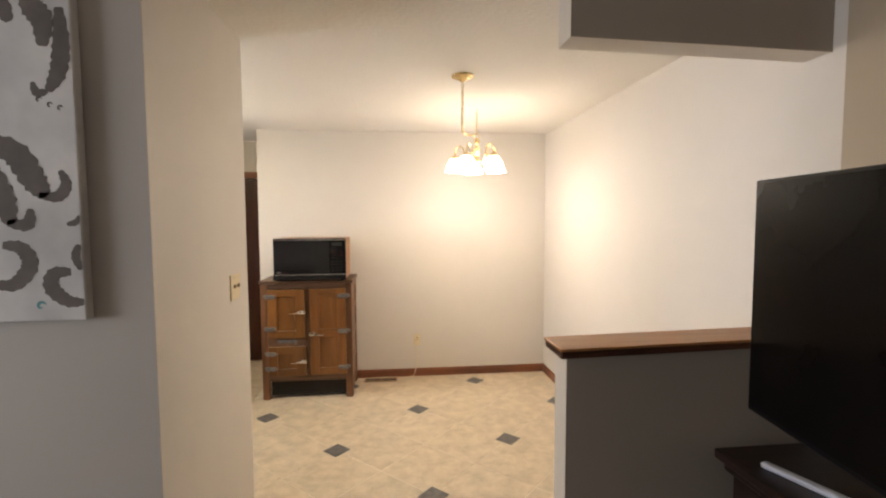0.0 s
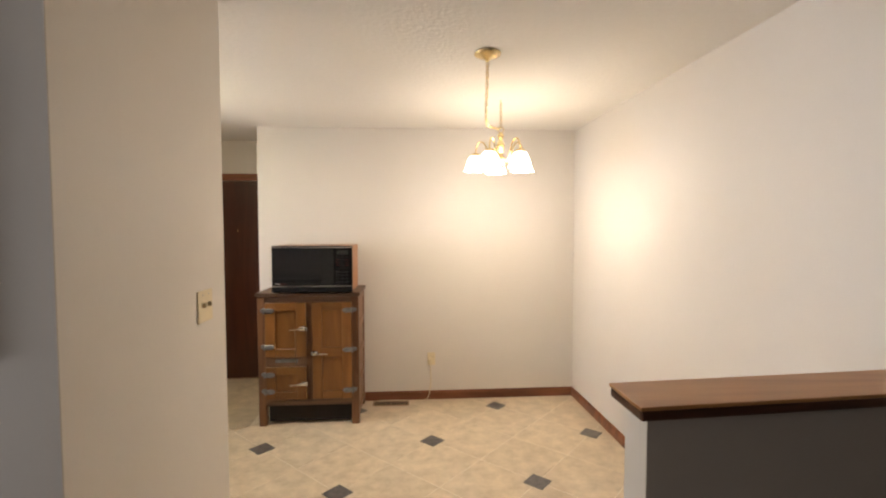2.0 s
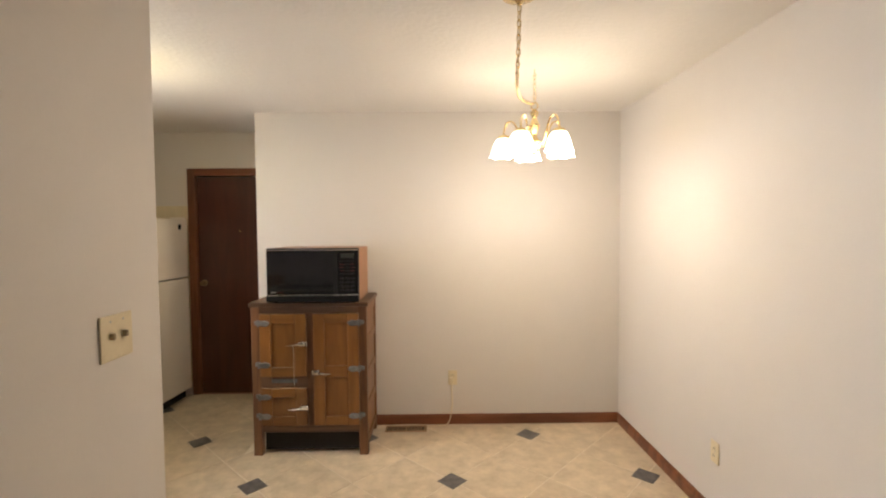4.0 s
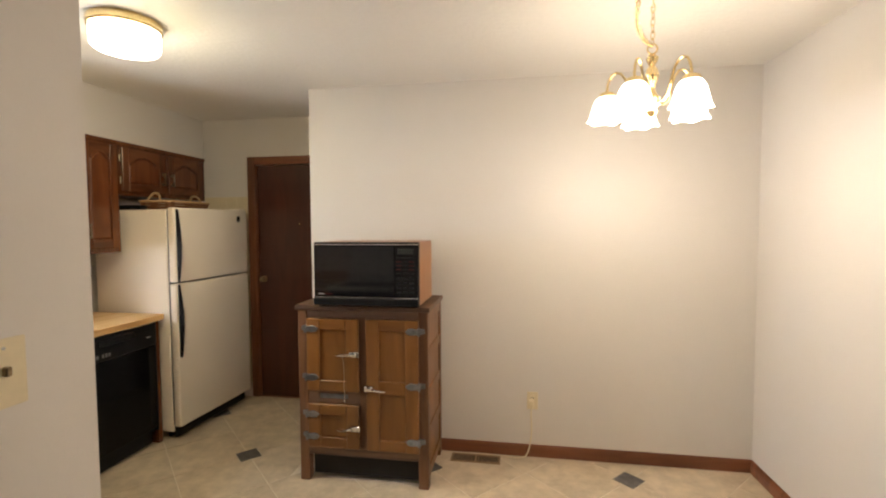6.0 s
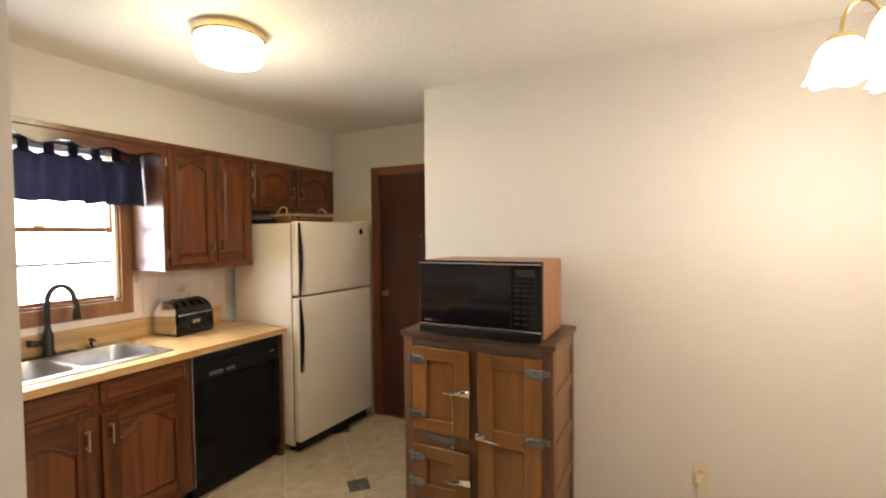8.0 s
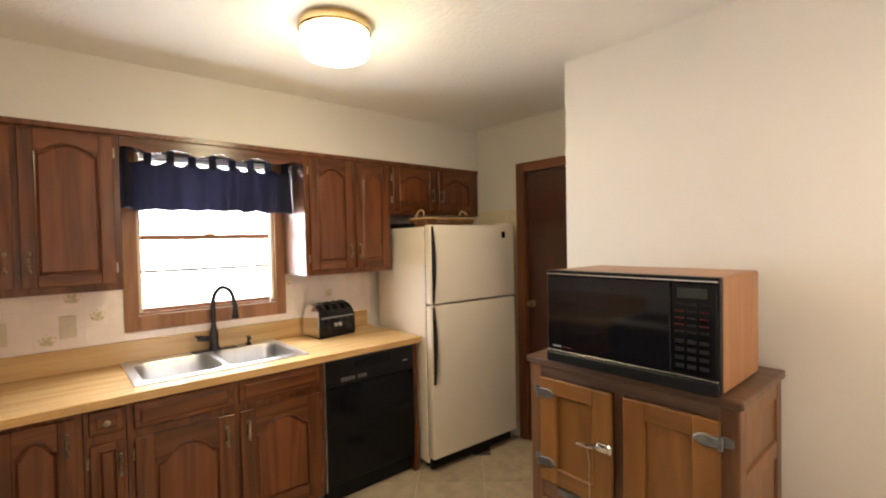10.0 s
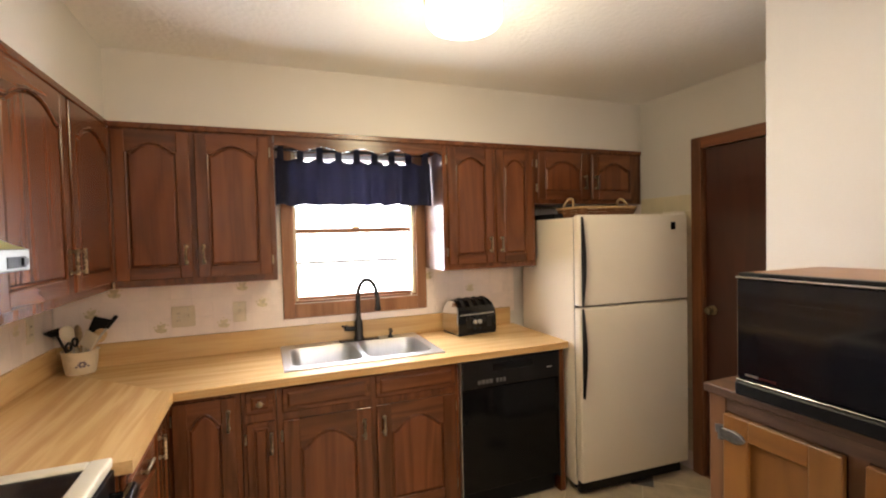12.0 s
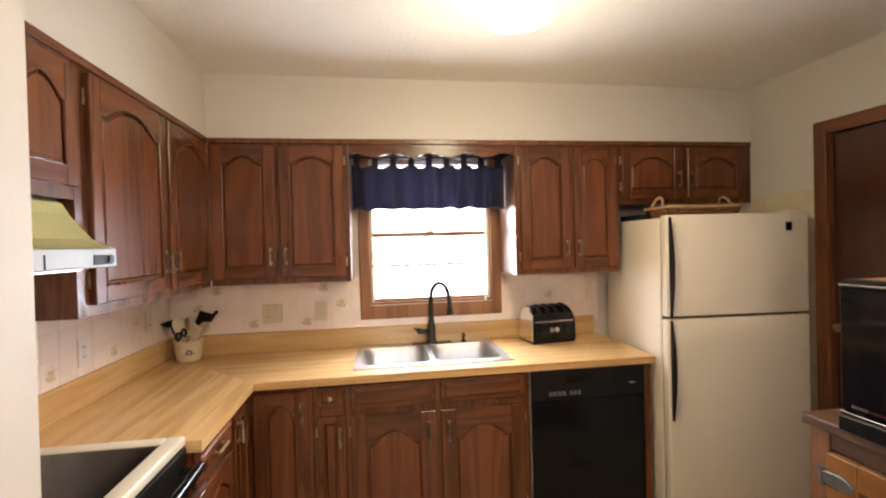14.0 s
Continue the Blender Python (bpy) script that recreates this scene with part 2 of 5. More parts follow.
WICKERHANDLE = material("pale_cane", (0.52, 0.34, 0.17), 0.5, 0, 0.2, (50, 50, 50))
CROCK = material("cream_stoneware", (0.70, 0.60, 0.45), 0.28, 0, 0.06, (14, 14, 14))
CROCKBLUE = material("purple_grey_flower_glaze", (0.20, 0.16, 0.20), 0.35)
SPOONWOOD = material("pale_spoon_wood", (0.62, 0.44, 0.25), 0.5, 0, 0.15, (20, 20, 60))
CREAMPLASTIC = material("cream_utensil_plastic", (0.72, 0.64, 0.50), 0.4)
CANVAS = material("pale_grey_canvas", (0.66, 0.64, 0.63), 0.8, 0, 0.12, (5, 5, 5), bump=0.0006, bump_scale=500, second=(0.5, 0.49, 0.49))
SCROLL = material("taupe_scroll_print", (0.13, 0.11, 0.10), 0.8, 0, 0.25, (14, 14, 14), bump=0.0006, bump_scale=500)
TEAL = material("teal_print", (0.14, 0.34, 0.36), 0.8, 0, 0.2, (14, 14, 14))
STANDWOOD = wood("espresso_wood", (0.024, 0.011, 0.007), (0.011, 0.005, 0.0032), 0.4, "Y", 5, coat=0.05)
SILVER = material("silver_bar", (0.72, 0.75, 0.86), 0.35, 0.3, 0.05, (6, 6, 6))
RED = material("red_print", (0.05, 0.008, 0.007), 0.5, spec=0.15)
LEGEND = material("grey_legend_print", (0.014, 0.0135, 0.014), 0.5, spec=0.15)
LCD = material("dim_lcd", (0.032, 0.036, 0.033), 0.3, spec=0.2)
SHADE = glowing("lit_frosted_shade", (1.0, 0.88, 0.68), 7.0)
DRUM = glowing("lit_opal_drum", (1.0, 0.91, 0.72), 6.0)
OUTSIDE = glowing("bright_overcast_distance", (0.93, 0.96, 1.0), 2.6)
PANE = glass("window_glass")


def fabric():
    m = bpy.data.materials.new("navy_cotton")
    m.use_nodes = True
    nt = m.node_tree
    b = nt.nodes["Principled BSDF"]
    b.inputs["Roughness"].default_value = 0.9
    co = nt.nodes.new("ShaderNodeTexCoord")
    n = nt.nodes.new("ShaderNodeTexNoise")
    n.inputs["Scale"].default_value = 300
    nt.links.new(co.outputs["Object"], n.inputs["Vector"])
    mix = nt.nodes.new("ShaderNodeMix")
    mix.data_type = "RGBA"
    mix.inputs["A"].default_value = (0.010, 0.010, 0.016, 1)
    mix.inputs["B"].default_value = (0.019, 0.020, 0.031, 1)
    nt.links.new(n.outputs[0], mix.inputs["Factor"])
    nt.links.new(mix.outputs["Result"], b.inputs["Base Color"])
    tr = nt.nodes.new("ShaderNodeBsdfTranslucent")
    tr.inputs[0].default_value = (0.085, 0.083, 0.125, 1)
    ms = nt.nodes.new("ShaderNodeMixShader")
    ms.inputs[0].default_value = 0.5
    nt.links.new(b.outputs[0], ms.inputs[1])
    nt.links.new(tr.outputs[0], ms.inputs[2])
    sheer = nt.nodes.new("ShaderNodeBsdfTransparent")
    sheer.inputs[0].default_value = (0.62, 0.62, 0.9, 1)
    mt = nt.nodes.new("ShaderNodeMixShader")
    mt.inputs[0].default_value = 0.022
    nt.links.new(ms.outputs[0], mt.inputs[1])
    nt.links.new(sheer.outputs[0], mt.inputs[2])
    nt.links.new(mt.outputs[0], nt.nodes["Material Output"].inputs[0])
    return m


NAVY = fabric()


# ---- building helpers ----
def box(bm, x0, y0, z0, x1, y1, z1, bevel=0.0, seg=1):
    r = bmesh.ops.create_cube(bm, size=1.0)
    vs = r["verts"]
    for v in vs:
        v.co = Vector((x0 + (v.co.x + 0.5) * (x1 - x0), y0 + (v.co.y + 0.5) * (y1 - y0), z0 + (v.co.z + 0.5) * (z1 - z0)))
    if bevel:
        es = {e for v in vs for e in v.link_edges}
        bmesh.ops.bevel(bm, geom=list(es), offset=bevel, segments=seg, affect="EDGES", profile=0.5)
    return bm


def boxes(*specs, bevel=0.0, seg=1):
    bm = bmesh.new()
    for s in specs:
        box(bm, *s, bevel=bevel, seg=seg)
    return bm


def prism(bm, pts, y0, y1, inset=0.0, drop=0.0):
    """An outline of (x, z) points, extruded from y0 (back) to y1 (front); inset shrinks the front face to make a raised bevel."""
    n = len(pts)
    cx, cz = sum(p[0] for p in pts) / n, sum(p[1] for p in pts) / n
    back = [bm.verts.new((x, y0, z)) for x, z in pts]
    rings = [back]
    if inset:
        rings.append([bm.verts.new((x, y1 + drop, z)) for x, z in pts])
        w = max(p[0] for p in pts) - min(p[0] for p in pts)
        h = max(p[1] for p in pts) - min(p[1] for p in pts)
        sx, sz = 1 - 2 * inset / w, 1 - 2 * inset / h
        mx, mz = (max(p[0] for p in pts) + min(p[0] for p in pts)) / 2, (max(p[1] for p in pts) + min(p[1] for p in pts)) / 2
        rings.append([bm.verts.new((mx + (x - mx) * sx, y1, mz + (z - mz) * sz)) for x, z in pts])
    else:
        rings.append([bm.verts.new((x, y1, z)) for x, z in pts])
    for a, b in zip(rings, rings[1:]):
        for i in range(n):
            bm.faces.new((a[i], a[(i + 1) % n], b[(i + 1) % n], b[i]))
    bm.faces.new(back[::-1])
    bm.faces.new(rings[-1])
    bmesh.ops.recalc_face_normals(bm, faces=bm.faces)
    return bm


def lathe(bm, profile, at=(0, 0, 0), seg=20, axis="Z"):
    """Turns (radius, height) points about an axis through at."""
    rings = []
    for r, h in profile:
        ring = []
        for i in range(seg):
            a = 2 * math.pi * i / seg
            u, v = r * math.cos(a), r * math.sin(a)
            p = {"Z": (u, v, h), "Y": (u, h, v), "X": (h, u, v)}[axis]
            ring.append(bm.verts.new(Vector(at) + Vector(p)))
        rings.append(ring)
    for a, b in zip(rings, rings[1:]):
        for i in range(seg):
            bm.faces.new((a[i], a[(i + 1) % seg], b[(i + 1) % seg], b[i]))
    if profile[0][0] > 0.0005:
        bm.faces.new(rings[0][::-1])
    if profile[-1][0] > 0.0005:
        bm.faces.new(rings[-1])
    bmesh.ops.recalc_face_normals(bm, faces=bm.faces)
    return bm


def tube(bm, pts, radius, seg=8, closed=False):
    """A round rod along points; radius may be one number or one for each point."""
    pts = [Vector(p) for p in pts]
    n = len(pts)
    rad = radius if isinstance(radius, (list, tuple)) else [radius] * n
    rings, side = [], None
    for i, p in enumerate(pts):
        a, b = (pts[i - 1], pts[(i + 1) % n]) if closed else (pts[max(i - 1, 0)], pts[min(i + 1, n - 1)])
        d = (b - a).normalized()
        if side is None:
            side = d.orthogonal().normalized()
        side = (side - d * side.dot(d)).normalized()
        up = d.cross(side)
        rings.append([bm.verts.new(p + (side * math.cos(2 * math.pi * k / seg) + up * math.sin(2 * math.pi * k / seg)) * rad[i]) for k in range(seg)])
    pairs = list(zip(rings, rings[1:])) + ([(rings[-1], rings[0])] if closed else [])
    for a, b in pairs:
        for k in range(seg):
            bm.faces.new((a[k], a[(k + 1) % seg], b[(k + 1) % seg], b[k]))
    if not closed:
        bm.faces.new(rings[0][::-1])
        bm.faces.new(rings[-1])
    bmesh.ops.recalc_face_normals(bm, faces=bm.faces)
    return bm


def mesh_of(name, bm, mat, smooth=False):
    me = bpy.data.meshes.new(name)
    bm.to_mesh(me)
    bm.free()
    me.materials.append(mat)
    if smooth:
        for p in me.polygons:
            p.use_smooth = True
        me.set_sharp_from_angle(angle=radians(35))
    return me


def part(name, bm, mat, parent, label="", smooth=False, m=None):
    ob = new(name, mesh_of(name, bm, mat, smooth))
    ob.parent = parent
    if m is not None:
        ob.matrix_basis = m
    return tagged(ob, label)


def thing(name, label, category, m, group=""):
    ob = new(name)
    ob.empty_display_size = 0.1
    ob.matrix_basis = m
    return tagged(ob, label, category, group)


def solid(name, bm, mat, label, category, m=None, kind="", smooth=False, group=""):
    ob = new(name, mesh_of(name, bm, mat, smooth))
    if m is not None:
        ob.matrix_basis = m
    return tagged(ob, label, category, group, kind)


def structure(name, bm, mat, label, category):
    return solid(name, bm, mat, label, category, kind="structure")


# ---- the plan ----
WX = -0.335          # kitchen window wall
LY = 4.93            # kitchen stove wall
DY = 8.505            # kitchen back wall with the door
BY = 7.787           # dining back wall
EX = 1.367           # free end of the dining back wall
RX = 4.218           # right wall where it meets the back wall
RL = 4.262           # right wall in the living room
SY = 4.688            # living-room side of the partition
STUB0, STUB1, STUBY = 1.690, 1.949, 5.572
H = 2.468
TOP = 2.131          # underside of the soffit
UX, UY = 0.020, 5.292   # upper cabinet frames
CX, CY, CZ = 0.321, 5.567, 0.915   # worktop front edges and height

structure("ceiling", boxes((-2.3, -1.3, H, 4.39, SY, H + 0.1), (-0.5, SY, H, 4.39, BY + 0.118, H + 0.1), (-0.5, BY + 0.118, H, 1.49, 8.64, H + 0.1)), CEILING, "textured off-white painted ceiling", "ceiling")
structure("floor_base", boxes((-0.5, SY, -0.12, 4.39, BY + 0.118, -0.006), (-0.5, BY + 0.118, -0.12, 1.49, 8.64, -0.006)), FLOORGROUT, "pale joints between diagonal floor tiles", "floor")
structure("living_room_floor", boxes((-2.3, -1.3, -0.12, 4.39, SY, 0.0)), CARPET, "beige cut-pile carpet", "floor")
WIN = (6.112, 6.903, 1.172, 2.085)
structure("wall_window", boxes((WX - 0.14, SY, 0, WX, WIN[0], H), (WX - 0.14, WIN[1], 0, WX, 8.64, H), (WX - 0.14, WIN[0], 0, WX, WIN[1], WIN[2]),
                               (WX - 0.14, WIN[0], WIN[3], WX, WIN[1], H)), PAINT, "off-white painted kitchen wall round a window", "wall")
structure("wall_kitchen_door", boxes((WX, DY, 0, 0.511, 8.64, H), (1.315, DY, 0, 1.49, 8.64, H), (0.511, DY, 2.075, 1.315, 8.64, H)), PAINT, "off-white painted wall with a door opening", "wall")
structure("wall_passage", boxes((EX, BY, 0, EX + 0.118, DY, H)), PAINT, "off-white painted end of a wall beside the passage", "wall")
structure("wall_dining_back", boxes((EX + 0.118, BY, 0, RX + 0.12, BY + 0.118, H)), PAINT, "cream-lit off-white painted dining wall", "wall")
structure("wall_living_right", boxes((RL, -1.3, 0, RL + 0.12, SY, H)), PAINT_TAN, "tan painted living-room wall", "wall")


def leaning(bm, dx=0.0, dy=0.0, x0=0.0, y0=0.0):
    """Walls that are not quite square to the rest: x drifts along y by dx a metre, y along x by dy a metre."""
    for v in bm.verts:
        v.co.x, v.co.y = v.co.x + (v.co.y - y0) * dx, v.co.y + (v.co.x - x0) * dy
    return bm


structure("wall_dining_right", leaning(boxes((RX, SY, 0, RX + 0.12, BY, H)), dx=-(RL - RX) / (BY - SY), y0=BY), PAINT, "off-white painted dining side wall", "wall")
structure("wall_partition", boxes((-2.3, SY + 0.004, 0, STUB1, LY, H)), PAINT, "off-white painted wall between living room and kitchen", "wall")
structure("wall_partition_face", boxes((-2.18, SY, 0, STUB1, SY + 0.004, H)), PAINT_GREY, "grey painted living-room side of a wall with a canvas picture", "wall")
structure("wall_stub", boxes((STUB0, LY, 0, STUB1, STUBY, H)), PAINT, "off-white painted wall end with a light switch", "wall")
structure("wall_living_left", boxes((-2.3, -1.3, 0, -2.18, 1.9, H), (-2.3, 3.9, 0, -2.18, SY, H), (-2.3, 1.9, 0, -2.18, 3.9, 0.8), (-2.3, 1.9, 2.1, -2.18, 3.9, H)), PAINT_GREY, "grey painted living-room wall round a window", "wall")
structure("wall_living_back", boxes((-2.18, -1.3, 0, RL, -1.18, H)), PAINT_GREY, "grey painted living-room wall", "wall")
structure("wall_half", leaning(boxes((3.268, SY + 0.004, 0, RL - 0.002, SY + 0.112, 1.122)), dy=0.06, x0=3.268), PAINT, "off-white painted half-height wall under a wooden cap", "wall")
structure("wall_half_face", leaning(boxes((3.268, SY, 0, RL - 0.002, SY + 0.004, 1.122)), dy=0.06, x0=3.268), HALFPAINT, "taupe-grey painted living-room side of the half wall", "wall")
structure("wall_header", leaning(boxes((3.268, SY + 0.004, 2.186, RL - 0.002, SY + 0.112, H)), dy=0.05, x0=3.268), PAINT, "off-white painted header hanging over the half wall", "wall")
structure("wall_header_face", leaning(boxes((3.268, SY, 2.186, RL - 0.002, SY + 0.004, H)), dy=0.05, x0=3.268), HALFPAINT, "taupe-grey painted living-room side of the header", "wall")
structure("soffit", boxes((WX, LY, TOP, UX, DY, H), (UX, LY, TOP, STUB0, UY - 0.004, H)), PAINT, "off-white painted soffit over the upper cabinets", "soffit")
structure("ground", boxes((-60, -60, -0.5, 60, 60, -0.13)), CARPET, "dull brown ground outside the house", "ground")
structure("backdrop", boxes((-4.0, 0, -0.13, -3.9, 13, 6)), OUTSIDE, "overexposed pale distance outside the kitchen window", "backdrop")

# baseboards
def baseboard(x0, y0, x1, y1, nx, ny):
    """A moulded skirting between two points on a wall; (nx, ny) points into the room."""
    length = math.hypot(x1 - x0, y1 - y0)
    bm = bmesh.new()
    outline = [(0, 0), (0.012, 0), (0.012, 0.05), (0.009, 0.066), (0.004, 0.078), (0, 0.08)]
    a = [bm.verts.new((x0 + nx * d, y0 + ny * d, z)) for d, z in outline]
    b = [bm.verts.new((x1 + nx * d, y1 + ny * d, z)) for d, z in outline]
    for i in range(len(outline)):
        j = (i + 1) % len(outline)
        bm.faces.new((a[i], a[j], b[j], b[i]))
    bm.faces.new(a)
    bm.faces.new(b[::-1])
    bmesh.ops.recalc_face_normals(bm, faces=bm.faces)
    return structure("baseboard", bm, TRIM, "reddish-brown stained wooden baseboard", "baseboard")


baseboard(EX + 0.118, BY, RX, BY, 0, -1)
baseboard(RL - 0.003, SY + 0.175, RX, BY - 0.012, -1, 0)
baseboard(1.315 + 0.06, DY, EX, DY, 0, -1)

# half-wall cap: a top board over a dark moulded edge
cap = thing("wall_cap", "honey oak cap with a dark moulded edge on the half wall", "cap", pose(0, 0, 0))
cap["kind"] = "structure"
part("board", leaning(boxes((3.233, SY - 0.033, 1.148, RL - 0.003, SY + 0.139, 1.158), bevel=0.003, seg=2), dy=0.06, x0=3.268), CAP, cap)
part("moulding", leaning(boxes((3.236, SY - 0.030, 1.122, RL - 0.003, SY + 0.136, 1.1475), bevel=0.006, seg=2), dy=0.06, x0=3.268), CAPEDGE, cap, "dark stained moulding under the cap")

# ---- kitchen door ----
door = thing("door_1", "dark red-brown flush wooden door, closed", "door", pose(0.521, DY + 0.02, 0))
door["kind"] = "structure"
part("slab", boxes((0, 0, 0.003, 0.784, 0.04, 2.0635), bevel=0.002), SLAB, door)
knob = part("door_knob", lathe(bmesh.new(), [(0.029, 0.0), (0.029, -0.005), (0.011, -0.009), (0.010, -0.026), (0.019, -0.032), (0.0235, -0.042), (0.021, -0.052), (0.0, -0.056)],
                               (0.046, 0, 1.062), 20, "Y"), ANTIQUE, door, "antique brass door knob", smooth=True)
for z in (0.25, 1.05, 1.82):
    part("hinge", boxes((0.776, -0.006, z, 0.786, 0.0, z + 0.09), bevel=0.001), BRASS, door, "small brass hinge")
part("peephole", lathe(bmesh.new(), [(0.006, 0), (0.006, -0.003), (0, -0.004)], (0.392, 0, 1.55), 10, "Y"), BRASS, door)
trim = thing("door_casing", "reddish-brown stained door casing", "door casing", pose(0, DY, 0))
trim["kind"] = "structure"
part("side", boxes((0.445, -0.016, 0, 0.515, -0.001, 2.136), bevel=0.004, seg=2), TRIM_Z, trim)
part("side", boxes((1.311, -0.016, 0, EX - 0.001, -0.001, 2.136), bevel=0.004, seg=2), TRIM_Z, trim)
part("head", boxes((0.515, -0.0155, 2.065, 1.311, -0.001, 2.135), bevel=0.004, seg=2), TRIM, trim)
for x0, x1 in ((0.5115, 0.520), (1.306, 1.3145)):
    part("jamb", boxes((x0, -0.001, 0, x1, 0.12, 2.065)), TRIM_Z, trim)

# Unseen board added behind the door so no sky shows through its gaps.
structure("wall_behind_door", boxes((0.40, 8.642, 0, 1.46, 8.70, 2.2)), PAINT, "unseen painted board blocking outside light behind the closed door", "wall")
# Threshold added to close the lit gap under the door.
structure("threshold", boxes((0.5115, DY, -0.006, 1.3145, 8.64, 0.0022)), TRIM, "reddish-brown wooden door threshold", "threshold")

# ---- kitchen window ----
win = thing("window_1", "double-hung window in a stained oak frame, bright outside", "window", pose(WX, 0, 0))
win["kind"] = "structure"
y0, y1, z0, z1 = WIN
part("casing_side", boxes((0.0, y0 - 0.06, z0 - 0.09, 0.018, y0 + 0.006, TOP - 0.003), bevel=0.004, seg=2), WINDOWWOOD, win)
part("casing_side", boxes((0.0, y1 - 0.006, z0 - 0.09, 0.018, y1 + 0.06, TOP - 0.003), bevel=0.004, seg=2), WINDOWWOOD, win)
part("apron", boxes((0.0, y0 + 0.006, z0 - 0.09, 0.017, y1 - 0.006, z0 - 0.004), bevel=0.004, seg=2), WINDOWWOOD, win)
part("head", boxes((0.0, y0 + 0.006, z1, 0.017, y1 - 0.006, TOP - 0.003), bevel=0.004, seg=2), WINDOWWOOD, win)
for a, b in ((y0, y0 + 0.012), (y1 - 0.012, y1)):
    part("jamb", boxes((-0.13, a, z0, 0.0, b, z1)), WINDOWWOOD, win)
part("window_sill", boxes((-0.13, y0 + 0.012, z0, 0.004, y1 - 0.012, z0 + 0.012), bevel=0.003), WINDOWWOOD, win)


def sash(name, x, za, zb, rail):
    s = part(name, boxes((x, y0 + 0.012, za, x + 0.03, y0 + 0.026, zb), (x, y1 - 0.026, za, x + 0.03, y1 - 0.012, zb),
                         (x, y0 + 0.026, za, x + 0.03, y1 - 0.026, za + rail), (x, y0 + 0.026, zb - 0.03, x + 0.03, y1 - 0.026, zb), bevel=0.003), WINDOWWOOD, win)
    p = part("pane", boxes((x + 0.012, y0 + 0.026, za + rail, x + 0.016, y1 - 0.026, zb - 0.03)), PANE, s)
    p.visible_shadow = False
    return s


low = sash("lower_sash", -0.055, z0 + 0.013, 1.625, 0.02)
part("sash_lock", boxes((-0.03, 6.48, 1.625, -0.005, 6.53, 1.64), bevel=0.004), BRASS, low)
sash("upper_sash", -0.09, 1.597, z1 - 0.002, 0.03)
part("storm_rail", boxes((-0.128, y0 + 0.012, 1.400, -0.113, y1 - 0.012, 1.420)), STEEL, win)
part("stop", boxes((-0.025, y0 + 0.012, z0 + 0.013, -0.005, y0 + 0.03, z1)), IVORY, win)
part("stop", boxes((-0.025, y1 - 0.03, z0 + 0.013, -0.005, y1 - 0.012, z1)), IVORY, win)

blind = thing("mini_blind", "white mini blind raised to the window top", "blind", pose(WX, 0, 0))
part("head_rail", boxes((-0.022, y0 + 0.035, z1 - 0.03, 0.002, y1 - 0.035, z1 - 0.002), bevel=0.003), BLINDMAT, blind)
for i in range(15):
    z = z1 - 0.045 - i * 0.018
    bm = bmesh.new()
    for a in (y0 + 0.036, y1 - 0.036):
        for x, dz in ((-0.022, 0.006), (-0.010, 0.009), (0.002, 0.004)):
            bm.verts.new((x, a, z + dz))
    bm.verts.ensure_lookup_table()
    for k in (0, 1):
        bm.faces.new([bm.verts[j] for j in (k, k + 1, k + 4, k + 3)])
    part("slat", bm, BLINDMAT, blind)
part("bottom_rail", boxes((-0.022, y0 + 0.036, 1.785, 0.0, y1 - 0.036, 1.797), bevel=0.003), BLINDMAT, blind)
bm = tube(bmesh.new(), [(0.022, y1 - 0.055, 1.9), (0.023, y1 - 0.052, 1.6), (0.022, y1 - 0.05, 1.2)], 0.0025, 6)
lathe(bm, [(0.0, 0.0), (0.006, 0.004), (0.005, 0.03), (0.0, 0.034)], (0.022, y1 - 0.05, 1.17), 8)
part("pull_cord", bm, WHITEPLASTIC, blind)

# tab-top valance on a rod
val = thing("valance", "navy tab-top cotton valance on a rod over the window", "curtain", pose(0, 0, 0))
VX, VY0, VY1 = -0.18, 6.028, 6.953
bm = bmesh.new()
cols, rws = 120, 14
grid = []
for i in range(cols + 1):
    u = i / cols
    y = VY0 + u * (VY1 - VY0)
    col = []
    for j in range(rws + 1):
        v = j / rws
        sag = 0.012 * math.sin(u * math.pi * 8) ** 2
        z = 2.022 - sag + (1.758 + 0.006 * math.sin(u * 43) - 2.022 + sag) * v
        depth = 0.012 + 0.020 * v
        x = VX + depth * math.sin(u * 52 + 1.2 * math.sin(u * 9)) + 0.006 * math.sin(u * 23 + v * 2)
        col.append(bm.verts.new((x, y, z)))
    grid.append(col)
for a, b in zip(grid, grid[1:]):
    for j in range(rws):
        bm.faces.new((a[j], b[j], b[j + 1], a[j + 1]))
cloth = part("cloth", bm, NAVY, val, smooth=True)
mod = cloth.modifiers.new("thickness", "SOLIDIFY")
mod.thickness = 0.0015
for i in range(9):
    y = VY0 + 0.012 + i * (VY1 - VY0 - 0.06) / 8
    bm = boxes((VX - 0.016, y, 2.002, VX - 0.013, y + 0.034, 2.087), (VX + 0.013, y, 2.002, VX + 0.016, y + 0.034, 2.087), (VX - 0.016, y, 2.085, VX + 0.016, y + 0.034, 2.088))
    part("tab", bm, NAVY, val)
part("rod", tube(bmesh.new(), [(VX, 6.02, 2.072), (VX, 6.959, 2.072)], 0.008, 10), BRONZE, val)

# ---- cabinet pieces ----
def arch(w, h, rise, n=24, shoulder=0.075):
    """The outline of a cathedral-arched panel, from (0, 0); h is its height at the crown."""
    pts = [(0, 0), (w, 0), (w, h - rise)]
    for i in range(1, n):
        u = i / n
        s = (1 - u)
        if s < shoulder or s > 1 - shoulder:
            z = h - rise
        else:
            k = (s - shoulder) / (1 - 2 * shoulder)
